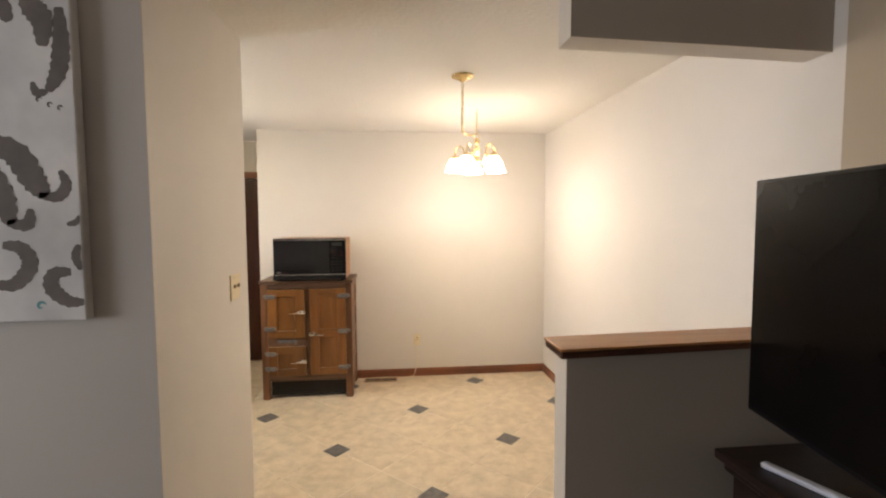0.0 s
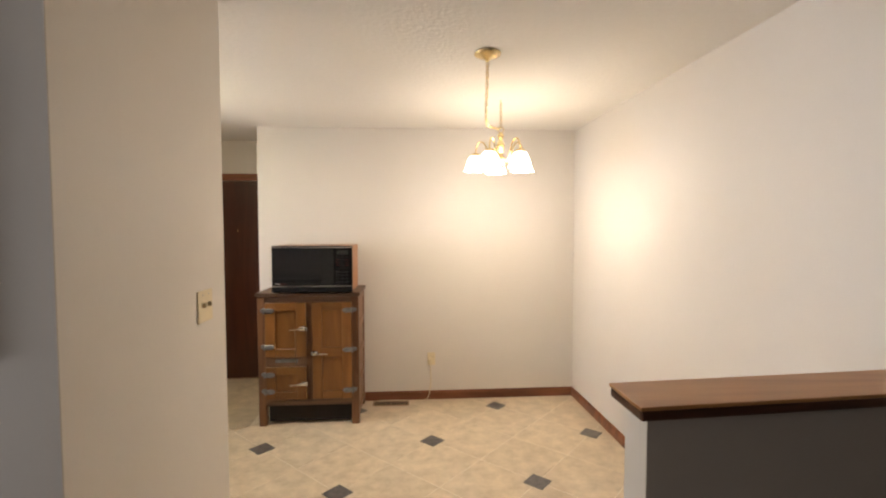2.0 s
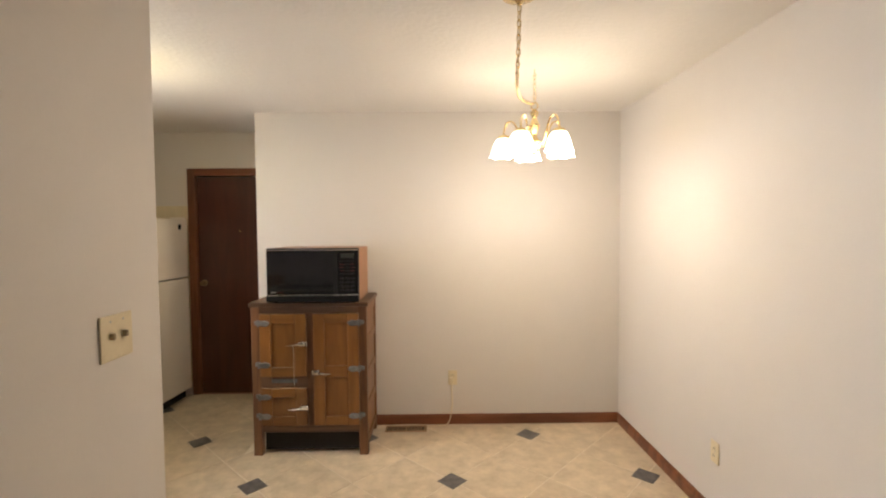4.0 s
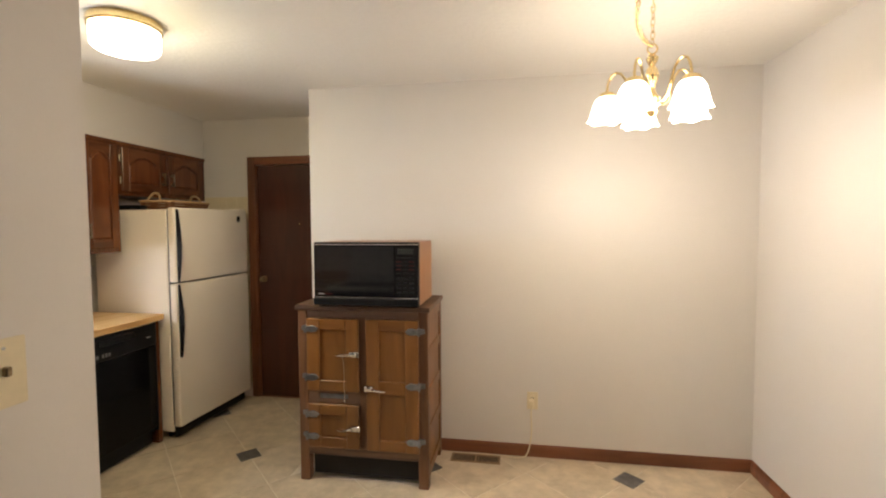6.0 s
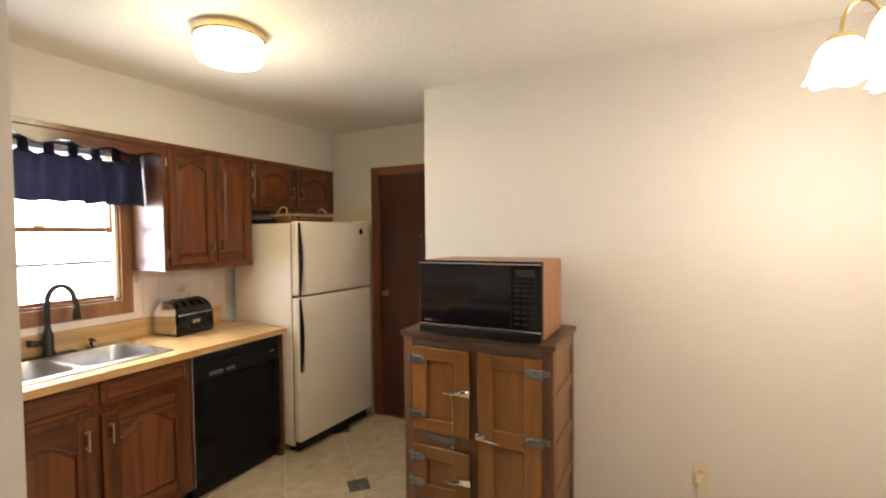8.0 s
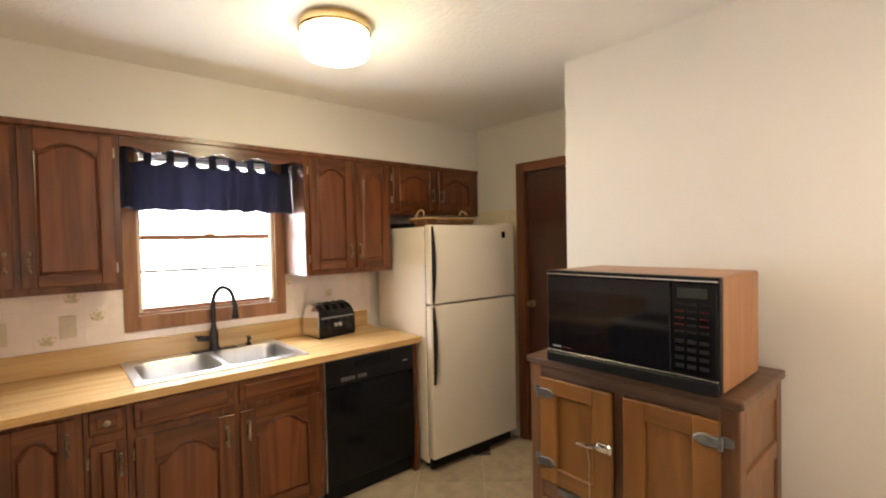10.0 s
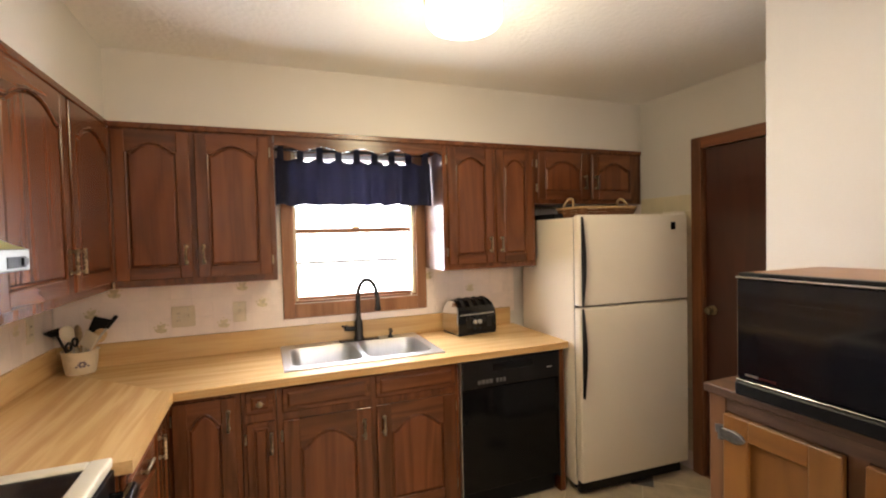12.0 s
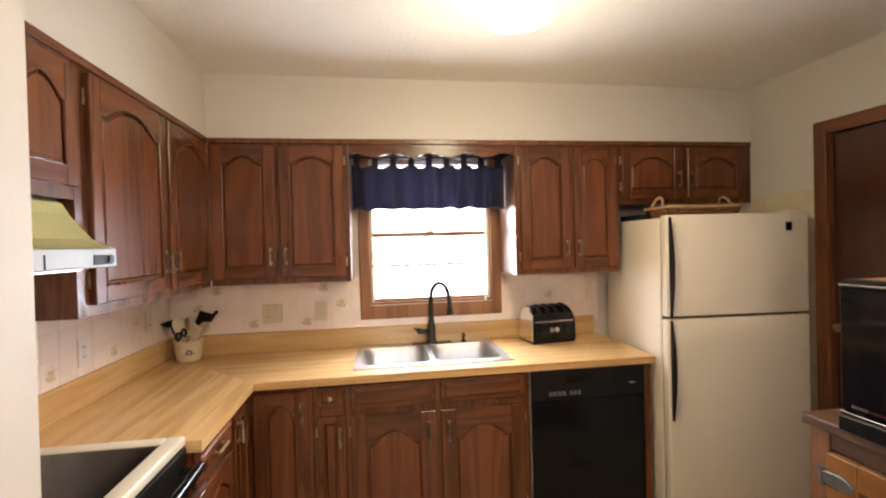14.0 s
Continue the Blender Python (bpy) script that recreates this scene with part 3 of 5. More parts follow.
            z = h - rise + rise * math.sin(math.pi * k) ** 0.88
        pts.append((w * s, z))
    pts.append((0, h - rise))
    return pts


def pull(parent, x, z, length=0.095, upright=True, bright=ANTIQUE):
    """A beaded bail pull on two rosettes, standing off the face at y = 0 of its door."""
    bm = bmesh.new()
    t = 0.0
    for s in (-1, 1):
        c = (x, 0, z + s * length * 0.40) if upright else (x + s * length * 0.40, 0, z)
        lathe(bm, [(0.009, 0.0), (0.009, -0.003), (0.004, -0.005), (0.004, -0.02), (0.0, -0.022)], c, 8, "Y")
    pts, rad = [], []
    for i in range(13):
        u = -0.5 + i / 12
        pts.append((x, -0.022, z + u * length) if upright else (x + u * length, -0.022, z))
        rad.append(0.0034 if i % 2 else 0.0074)
    tube(bm, pts, rad, 6)
    return part("handle", bm, bright, parent, "antique brass beaded pull", smooth=True)


def cabinet_door(parent, x, z, w, h, rise=0.045, handle=None, stile=0.055, name="door"):
    """A raised-panel door whose lower corner is at (x, z) on the cabinet's front, y = 0; handle: "l" or "r", then "t" or "b"."""
    d = -0.020
    st = min(stile, w * 0.24)
    dr = part(name, boxes((x + 0.002, -0.008, z + 0.002, x + w - 0.002, 0.0, z + h - 0.002)), DARKOAK, parent)
    for xa in (x, x + w - st):
        part("stile", boxes((xa, d, z, xa + st, -0.0075, z + h), bevel=0.003), DARKOAK, dr)
    part("bottom_rail", boxes((x + st, d, z, x + w - st, -0.0075, z + st), bevel=0.003), DARKOAK_H, dr)
    pw, ph = w - 2 * st, h - 2 * st
    outline = arch(pw, ph, rise)
    top = [(x + st + p, z + st + q) for p, q in outline[2:]] + [(x + st, z + h), (x + w - st, z + h)]
    part("top_rail", prism(bmesh.new(), top, -0.0075, d + 0.0006), DARKOAK_H, dr)
    bm = bmesh.new()
    g = 0.009
    prism(bm, [(x + st + g + p, z + st + g + q) for p, q in arch(pw - 2 * g, ph - 2 * g, rise)], -0.008, -0.0165, inset=min(0.007, pw * 0.1), drop=0.005)
    part("panel", bm, DARKPANEL, dr)
    ring = [(x + st + p, -0.0165, z + st + q) for p, q in outline]
    part("bead", tube(bmesh.new(), ring + [ring[0]], 0.0055, 8), DARKOAK, dr, smooth=True)
    if handle:
        hx = x + st * 0.5 if handle[0] == "l" else x + w - st * 0.5
        hz = z + h - 0.10 if handle[1] == "t" else z + 0.115
        pl = pull(dr, hx, hz)
        pl.matrix_basis = pose(0, d, 0)
    for zz in ((z + 0.05, z + h - 0.10) if handle else ()):
        hx = x + w + 0.001 if handle[0] == "l" else x - 0.009
        part("hinge", boxes((hx, -0.007, zz, hx + 0.008, 0.0, zz + 0.05), bevel=0.0015), ANTIQUE, dr, "small antique brass hinge")
    return dr


def drawer(parent, x, z, w, h, knob=False, handle=False):
    bm = bmesh.new()
    box(bm, x, -0.014, z, x + w, 0.0, z + h, bevel=0.004)
    dr = part("drawer_front", bm, DARKOAK_H, parent)
    bm = bmesh.new()
    i = 0.022
    prism(bm, [(x + i, z + i), (x + w - i, z + i), (x + w - i, z + h - i), (x + i, z + h - i)], -0.013, -0.021, inset=0.010, drop=0.006)
    part("panel", bm, DARKOAK_H, dr)
    if knob:
        part("knob", lathe(bmesh.new(), [(0.012, -0.018), (0.006, -0.024), (0.006, -0.032), (0.014, -0.038), (0.014, -0.044), (0.0, -0.048)], (x + w / 2, 0, z + h / 2), 12, "Y"),
             ANTIQUE, dr, "antique brass knob", smooth=True)
    if handle:
        pl = pull(dr, x + w / 2, z + h / 2, 0.1, False)
        pl.matrix_basis = pose(0, -0.018, 0)
    return dr


def carcass(parent, w, depth, z0, z1, opens, toe=0.0, body_top=None):
    """A cabinet body with a face frame; opens: openings (x0, z0, x1, z1) that its doors cover."""
    part("body", boxes((0.0, 0.019, z0 + toe, w, depth, body_top or z1)), DARKOAK, parent)
    bm = bmesh.new()
    box(bm, 0.0, 0.0, z0 + toe, w, 0.019, z1)
    part("face_frame", bm, DARKOAK, parent)
    if toe:
        part("toe_kick", boxes((0.0, 0.075, z0, w, depth, z0 + toe)), RECESS_SHADE, parent, "dark recessed toe kick")


def facing_window_run(y, z=0.0, x=UX):
    return pose(x, y, z, 0, 0, 90)


def facing_stove_run(x, z=0.0, y=UY):
    return pose(x, y, z, 0, 0, 180)


UB, UH = 1.352, TOP - 0.003
UD = UX - WX - 0.003
# upper cabinets on the window wall
DZ, DH = 1.386, 0.706
up = thing("upper_cabinet", "dark-stained oak upper cabinet with two arched doors", "cabinet", facing_window_run(5.30), "upper cabinets")
carcass(up, 0.716, UD, UB, UH, [])
cabinet_door(up, 0.010, DZ, 0.320, DH, handle="rb")
cabinet_door(up, 0.352, DZ, 0.340, DH, handle="lb")
up = thing("upper_cabinet", "dark-stained oak upper cabinet with two arched doors beside the fridge", "cabinet", facing_window_run(6.964), "upper cabinets")
carcass(up, 0.640, UD, UB, UH, [])
cabinet_door(up, 0.026, DZ, 0.305, DH, handle="rb")
cabinet_door(up, 0.352, DZ, 0.265, DH, handle="lb")
up = thing("upper_cabinet", "short dark-stained oak cabinet over the fridge", "cabinet", facing_window_run(7.607), "upper cabinets")
carcass(up, 0.893, UD, 1.755, UH, [])
cabinet_door(up, 0.018, 1.785, 0.395, 0.307, rise=0.05, handle="rb")
cabinet_door(up, 0.450, 1.785, 0.385, 0.307, rise=0.05, handle="lb")
# glossy dark end panels beside the window, which they reflect
for y in (6.0175, 6.9615):
    solid("cabinet_end_panel", boxes((WX + 0.02, y - 0.0012, UB + 0.002, UX + 0.0, y + 0.0012, UH - 0.06)), ENDPANEL, "glossy dark wooden end panel reflecting the window", "cabinet panel")

# scalloped board over the window
bm = bmesh.new()
pts = [(0.0, 2.1245), (0.0, 2.04)]
n = 64
for i in range(n + 1):
    u = i / n
    pts.append((0.004 + u * 0.933, 2.047 - 0.013 * math.cos((u - 0.15) * math.pi * 2 / 0.225)))
pts += [(0.941, 2.04), (0.941, 2.1245)]
prism(bm, pts, 0.019, 0.0)
solid("window_fascia", bm, DARKOAK_H, "dark oak scalloped fascia board over the window", "fascia", facing_window_run(6.0195))

# crown strip along the soffit
structure("crown_trim", boxes((UX, 5.30, UH - 0.024, UX + 0.012, DY - 0.005, UH + 0.004), (UX + 0.012, UY, UH - 0.024, STUB0 - 0.002, UY + 0.012, UH + 0.004), bevel=0.003),
          DARKOAK_H, "dark oak strip along the cabinet tops", "trim")

# upper cabinets on the stove wall
up = thing("corner_upper_cabinet", "dark-stained oak corner upper cabinet with two arched doors", "cabinet", facing_stove_run(1.100), "upper cabinets")
carcass(up, 1.100 - UX - 0.003, UY - LY - 0.003, UB, UH, [])
cabinet_door(up, 0.055, DZ, 0.505, DH, handle="rb", rise=0.06)
cabinet_door(up, 0.585, DZ, 0.480, DH, handle="lb", rise=0.06)
up = thing("hood_cabinet", "short dark-stained oak cabinet over the range hood", "cabinet", facing_stove_run(STUB0 - 0.003), "upper cabinets")
carcass(up, STUB0 - 0.003 - 1.103, UY - LY - 0.003, 1.70, UH, [])
cabinet_door(up, 0.30, 1.735, 0.285, 0.345, rise=0.05, handle="lb")
cabinet_door(up, 0.02, 1.735, 0.27, 0.345, rise=0.05, handle="rb")

# base cabinets on the window wall
BX = 0.282
BD = BX - WX - 0.003
BZ = 0.874
base = thing("corner_base_cabinet", "dark-stained oak corner base cabinet with an arched door", "cabinet", facing_window_run(5.532, 0, BX), "base cabinets")
carcass(base, 0.298, BD, 0, BZ, [], 0.09)
cabinet_door(base, 0.022, 0.125, 0.255, 0.725, rise=0.055, handle="rt", stile=0.06)
base = thing("base_cabinet", "narrow dark-stained oak base cabinet with a drawer", "cabinet", facing_window_run(5.833, 0, BX), "base cabinets")
carcass(base, 0.150, BD, 0, BZ, [], 0.09)
drawer(base, 0.018, 0.755, 0.122, 0.105, knob=True)
cabinet_door(base, 0.018, 0.125, 0.122, 0.59, rise=0.0001, handle="rt", stile=0.03)
base = thing("sink_base_cabinet", "dark-stained oak sink base cabinet with two arched doors", "cabinet", facing_window_run(5.986, 0, BX), "base cabinets")
carcass(base, 0.938, BD, 0, BZ, [], 0.09, body_top=0.735)
drawer(base, 0.025, 0.742, 0.422, 0.120)
drawer(base, 0.474, 0.742, 0.440, 0.120)
cabinet_door(base, 0.025, 0.125, 0.422, 0.58, rise=0.07, handle="rt", stile=0.075)
cabinet_door(base, 0.474, 0.125, 0.440, 0.58, rise=0.07, handle="lt", stile=0.075)
solid("cabinet_end_panel", boxes((WX + 0.004, 7.575, 0.0, BX + 0.012, 7.613, BZ - 0.002), bevel=0.002), DARKOAK, "dark oak end panel beside the dishwasher", "cabinet panel")
# base cabinet on the stove wall, with drawers
base = thing("drawer_base_cabinet", "dark-stained oak drawer cabinet beside the stove", "cabinet", facing_stove_run(0.955, 0, 5.527), "base cabinets")
carcass(base, 0.955 - BX - 0.025, 5.527 - LY - 0.003, 0, BZ, [], 0.09)
drawer(base, 0.02, 0.735, 0.375, 0.125, handle=True)
cabinet_door(base, 0.02, 0.125, 0.375, 0.585, rise=0.06, handle="lt")
cabinet_door(base, 0.42, 0.125, 0.20, 0.735, rise=0.05, handle="lt")

# ---- worktop ----
top = thing("worktop", "butcher-block patterned laminate worktop with a backsplash strip", "worktop", pose(0, 0, 0))


def slab_outline(bm, pts, za, zb, bevel):
    a = [bm.verts.new((x, y, za)) for x, y in pts]
    b = [bm.verts.new((x, y, zb)) for x, y in pts]
    n = len(pts)
    for i in range(n):
        bm.faces.new((a[i], a[(i + 1) % n], b[(i + 1) % n], b[i]))
    bm.faces.new(a[::-1])
    bm.faces.new(b)
    bmesh.ops.recalc_face_normals(bm, faces=bm.faces)


SK = (-0.299, 0.212, 6.044, 6.852)      # sink cut-out: x from, to; y from, to
zt, zb = CZ, BZ + 0.001
for piece in ((WX + 0.001, SK[2], zb, SK[0], SK[3], zt), (SK[1], SK[2], zb, CX, SK[3], zt), (WX + 0.001, SK[3], zb, CX, 7.627, zt)):
    part("slab", boxes(piece), BUTCHER, top)
bm = bmesh.new()
slab_outline(bm, [(WX + 0.001, LY + 0.001), (CX, CY), (CX, SK[2]), (WX + 0.001, SK[2])], zb, zt, 0)
part("slab", bm, BUTCHER, top)
part("front_edge", tube(bmesh.new(), [(CX - 0.002, CY + 0.004, zt - 0.006), (CX - 0.002, 7.626, zt - 0.006)], 0.006, 8), BUTCHER, top)
bm = bmesh.new()
slab_outline(bm, [(WX + 0.001, LY + 0.001), (0.962, LY + 0.001), (0.962, CY), (CX, CY)], zb, zt, 0)
part("stove_run", bm, BUTCHER_X, top)
part("backsplash", boxes((WX + 0.001, LY + 0.02, zt, WX + 0.019, 7.60, zt + 0.12), bevel=0.003, seg=2), BUTCHER, top)
part("backsplash", boxes((WX + 0.001, LY + 0.001, zt, 0.962, LY + 0.0195, zt + 0.12), bevel=0.003, seg=2), BUTCHER_X, top)

# ---- sink, faucet, soap pump ----
sink = thing("sink", "double-bowl stainless steel sink set into the worktop", "sink", pose(0, 0, CZ))


def bowl(ya, yb):
    xa, xb = -0.222, 0.170
    bm = bmesh.new()
    rings = []
    for inset, z in ((0.0, 0.006), (0.006, -0.005), (0.012, -0.03), (0.02, -0.13), (0.05, -0.155), (0.12, -0.16)):
        ring = []
        x_a, x_b, y_a, y_b = xa + inset, xb - inset, ya + inset, yb - inset
        r = 0.06
        for cx, cy, a0 in ((x_b - r, y_b - r, 0), (x_a + r, y_b - r, 90), (x_a + r, y_a + r, 180), (x_b - r, y_a + r, 270)):
            for k in range(6):
                a = radians(a0 + k * 18)
                ring.append(bm.verts.new((cx + r * math.cos(a), cy + r * math.sin(a), z)))
        rings.append(ring)
    n = len(rings[0])
    for a, b in zip(rings, rings[1:]):
        for i in range(n):
            bm.faces.new((a[i], a[(i + 1) % n], b[(i + 1) % n], b[i]))
    bm.faces.new(rings[-1])
    return bm, [(v.co.x, v.co.y) for v in rings[0]]


YM = (SK[2] + SK[3]) / 2
bowls = ((SK[2] + 0.025, YM - 0.013), (YM + 0.013, SK[3] - 0.025))
for ya, yb in bowls:
    bm, rim = bowl(ya, yb)
    b = part("bowl", bm, SINKSTEEL, sink, smooth=True)
    part("drain", lathe(bmesh.new(), [(0.042, -0.159), (0.042, -0.157), (0.03, -0.1565), (0.0, -0.158)], (0.0, (ya + yb) / 2, 0), 16), CHROME, b, smooth=True)
# the deck: strips round the bowls, with filled corners
bm = bmesh.new()
ox0, ox1, oy0, oy1 = SK[0] - 0.016, SK[1] + 0.016, SK[2] - 0.016, SK[3] + 0.016


def deck_ring(bm, ya, yb, oya, oyb):
    """The flat between a bowl's rounded mouth and a rectangle round it."""
    tmp, _ = bowl(ya, yb)
    tmp.verts.ensure_lookup_table()
    rim = [(tmp.verts[k].co.x, tmp.verts[k].co.y) for k in range(24)]
    tmp.free()
    inner, outer = [], []
    for k, (x, y) in enumerate(rim):
        c = k // 6
        ex, ey = (ox1, ox0, ox0, ox1)[c], (oyb, oyb, oya, oya)[c]
        inner.append(bm.verts.new((x, y, 0.006)))
        along_x = (k % 6 < 3) == (c % 2 == 0)
        outer.append(bm.verts.new((ex, y, 0.006) if along_x else (x, ey, 0.006)))
    for k in range(24):
        q = (k + 1) % 24
        if k % 6 == 2:
            c = k // 6
            corner = bm.verts.new(((ox1, ox0, ox0, ox1)[c], (oyb, oyb, oya, oya)[c], 0.006))
            bm.faces.new((inner[k], inner[q], outer[q], corner, outer[k]))
        else:
            bm.faces.new((inner[k], inner[q], outer[q], outer[k]))


deck_ring(bm, *bowls[0], oy0, YM)
deck_ring(bm, *bowls[1], YM, oy1)
bmesh.ops.recalc_face_normals(bm, faces=bm.faces)
part("deck", bm, SINKSTEEL, sink)
bm = bmesh.new()
tube(bm, [(ox0, oy0, 0.003), (ox1, oy0, 0.003), (ox1, oy1, 0.003), (ox0, oy1, 0.003)], 0.0042, 8, closed=True)
part("rim", bm, SINKSTEEL, sink, smooth=True)

FY = 6.49
fau = thing("faucet", "oil-rubbed bronze gooseneck pull-down kitchen faucet", "faucet", pose(-0.268, FY, CZ + 0.006))
part("deck_plate", boxes((-0.028, -0.125, 0.0, 0.028, 0.125, 0.008), bevel=0.004, seg=2), BRONZE, fau)
part("body", lathe(bmesh.new(), [(0.032, 0.008), (0.030, 0.02), (0.025, 0.03), (0.026, 0.09), (0.023, 0.12), (0.017, 0.14), (0.0155, 0.15)], (0, 0, 0), 18), BRONZE, fau, smooth=True)
pts = [(0, 0, 0.14), (0, 0, 0.285)]
for i in range(1, 13):
    a = math.pi * i / 13
    pts.append((0.030 * (1 - math.cos(a)), 0.052 * (1 - math.cos(a)), 0.285 + 0.095 * math.sin(a)))
pts.append((0.061, 0.107, 0.275))
part("neck", tube(bmesh.new(), pts, 0.0142, 12), BRONZE, fau, smooth=True)
part("spray_head", lathe(bmesh.new(), [(0.011, 0.0), (0.015, -0.01), (0.0165, -0.05), (0.021, -0.085), (0.0195, -0.092), (0.0, -0.093)], (0.062, 0.109, 0.28), 16), BRONZE, fau, smooth=True)
bm = tube(bmesh.new(), [(0, -0.015, 0.075), (0.002, -0.06, 0.078), (0.004, -0.085, 0.085)], [0.014, 0.016, 0.02], 12)
tube(bm, [(0.004, -0.082, 0.085), (0.03, -0.10, 0.10), (0.055, -0.11, 0.108)], [0.012, 0.008, 0.006], 10)
part("lever", bm, BRONZE, fau, smooth=True)
soap = thing("soap_pump", "small dark bronze soap pump beside the faucet", "soap dispenser", pose(-0.262, 6.69, CZ + 0.006))
part("collar", lathe(bmesh.new(), [(0.018, 0), (0.017, 0.008), (0.009, 0.014), (0.008, 0.04), (0.0, 0.041)], seg=14), BRONZE, soap, smooth=True)
part("spout", tube(bmesh.new(), [(-0.012, 0, 0.046), (0.01, 0, 0.05), (0.045, 0.0, 0.045)], [0.01, 0.011, 0.006], 10), BRONZE, soap, smooth=True)

# ---- dishwasher ----
dw = thing("dishwasher", "black built-in dishwasher with a flat control panel", "dishwasher", pose(0.300, 6.932, 0, 0, 0, 90))
part("tub", boxes((0.0, 0.03, 0.09, 0.635, 0.55, 0.868)), BLACKSATIN, dw)
part("door_panel", boxes((0.002, 0.0, 0.125, 0.633, 0.03, 0.705), bevel=0.005, seg=2), BLACKGLOSS, dw)
con = part("control_panel", boxes((0.002, -0.012, 0.712, 0.633, 0.03, 0.866), bevel=0.006, seg=2), BLACKSATIN, dw)
part("latch_recess", boxes((0.19, -0.0135, 0.80, 0.45, -0.0115, 0.842), bevel=0.0006), BLACKGLOSS, con)
for i in range(4):
    part("button", boxes((0.095 + i * 0.024, -0.0165, 0.735, 0.114 + i * 0.024, -0.0115, 0.757), bevel=0.001), BUTTON, con)
for i in range(3):
    part("button", boxes((0.21 + i * 0.022, -0.015, 0.735, 0.225 + i * 0.022, -0.0115, 0.757), bevel=0.001), BUTTON, con)
part("badge", boxes((0.545, -0.013, 0.775, 0.58, -0.0118, 0.782)), STEEL, con, "small silver name bar")
part("kick_plate", boxes((0.004, 0.045, 0.008, 0.631, 0.06, 0.118), bevel=0.002), BLACKSATIN, dw)
part("side_trim", boxes((0.634, -0.002, 0.1, 0.640, 0.028, 0.868)), BLACKSATIN, dw)
part("side_trim", boxes((-0.006, -0.002, 0.1, 0.0005, 0.028, 0.868)), STEEL, dw)

# ---- refrigerator ----
FRX, FRY, FRW, FRH = 0.424, 7.633, 0.795, 1.664
fr = thing("refrigerator", "almond top-freezer refrigerator with long black handles", "refrigerator", pose(FRX, FRY, 0, 0, 0, 86.5))
part("body", boxes((0.004, 0.072, 0.05, FRW - 0.004, 0.70, FRH - 0.012), bevel=0.01, seg=3), FRIDGE, fr, smooth=True)
part("gasket", boxes((0.012, 0.058, 0.1, FRW - 0.012, 0.0725, FRH - 0.02)), GASKET, fr, "grey rubber door seal")
part("grille", boxes((0.02, 0.05, 0.012, FRW - 0.02, 0.08, 0.088), bevel=0.003), BLACKSATIN, fr, "black toe grille")
for x in (0.06, FRW - 0.06):
    part("foot", lathe(bmesh.new(), [(0.02, 0), (0.02, 0.02), (0.01, 0.022), (0.01, 0.055)], (x, 0.14, 0), 12), BLACKSATIN, fr)
    part("foot", lathe(bmesh.new(), [(0.02, 0), (0.02, 0.02), (0.01, 0.022), (0.01, 0.055)], (x, 0.62, 0), 12), BLACKSATIN, fr)
SPLIT = 1.128
fz = part("freezer_door", boxes((0, 0, SPLIT + 0.006, FRW, 0.058, FRH), bevel=0.012, seg=3), FRIDGE, fr, smooth=True)
fd = part("fridge_door", boxes((0, 0, 0.095, FRW, 0.058, SPLIT - 0.006), bevel=0.012, seg=3), FRIDGE, fr, smooth=True)


def blade_handle(parent, za, zb, wide_at):
    """A long black grip at the door's edge, widest at one end and tapering off to the other."""
    bm = bmesh.new()
    n = 18
    rows_ = []
    for i in range(n + 1):
        u = i / n
        z = za + (zb - za) * u
        k = u if wide_at == "top" else 1 - u
        w = 0.004 + 0.009 * (0.25 + 0.75 * math.sin(min(1, k * 1.15) * math.pi * 0.82) ** 1.2)
        off = -0.006 - 0.027 * math.sin(math.pi * min(1.0, max(0.0, k * 0.92 + 0.06))) ** 0.8
        rows_.append([bm.verts.new(p) for p in ((0.014, -0.001, z), (0.014, off, z), (0.014 + w * 0.5, off - 0.006, z), (0.014 + w, off, z), (0.014 + w, -0.001, z))])
    for a, b in zip(rows_, rows_[1:]):
        for j in range(4):
            bm.faces.new((a[j], a[j + 1], b[j + 1], b[j]))
        bm.faces.new((a[4], a[0], b[0], b[4]))
    bm.faces.new(rows_[0][::-1])
    bm.faces.new(rows_[-1])
    bmesh.ops.recalc_face_normals(bm, faces=bm.faces)
    part("handle", bm, BLACKSATIN, parent, "long black plastic handle", smooth=True)


blade_handle(fz, SPLIT + 0.008, FRH - 0.012, "bottom")
blade_handle(fd, 0.60, SPLIT - 0.008, "top")
part("badge", boxes((FRW - 0.133, -0.003, 1.568, FRW - 0.098, 0.0005, 1.614), bevel=0.001), BLACKGLOSS, fz, "small black square badge")
part("hinge_cover", boxes((FRW - 0.10, 0.01, FRH, FRW - 0.01, 0.1, FRH + 0.014), bevel=0.005, seg=2), FRIDGE, fr)
part("hinge_cover", boxes((FRW - 0.012, 0.0, 0.55, FRW + 0.001, 0.003, 0.56)), STEEL, fd)

# ---- basket on the fridge ----
bk = thing("wicker_basket", "shallow brown wicker tray basket with cane handles on the refrigerator", "basket", pose(0.155, 7.985, FRH - 0.011))


def rounded(hx, hy, r, n=6):
    out = []
    for cx, cy, a0 in ((hx - r, hy - r, 0), (-hx + r, hy - r, 90), (-hx + r, -hy + r, 180), (hx - r, -hy + r, 270)):
        for k in range(n):
            a = radians(a0 + k * 90 / (n - 1))
            out.append((cx + r * math.cos(a), cy + r * math.sin(a)))
    return out


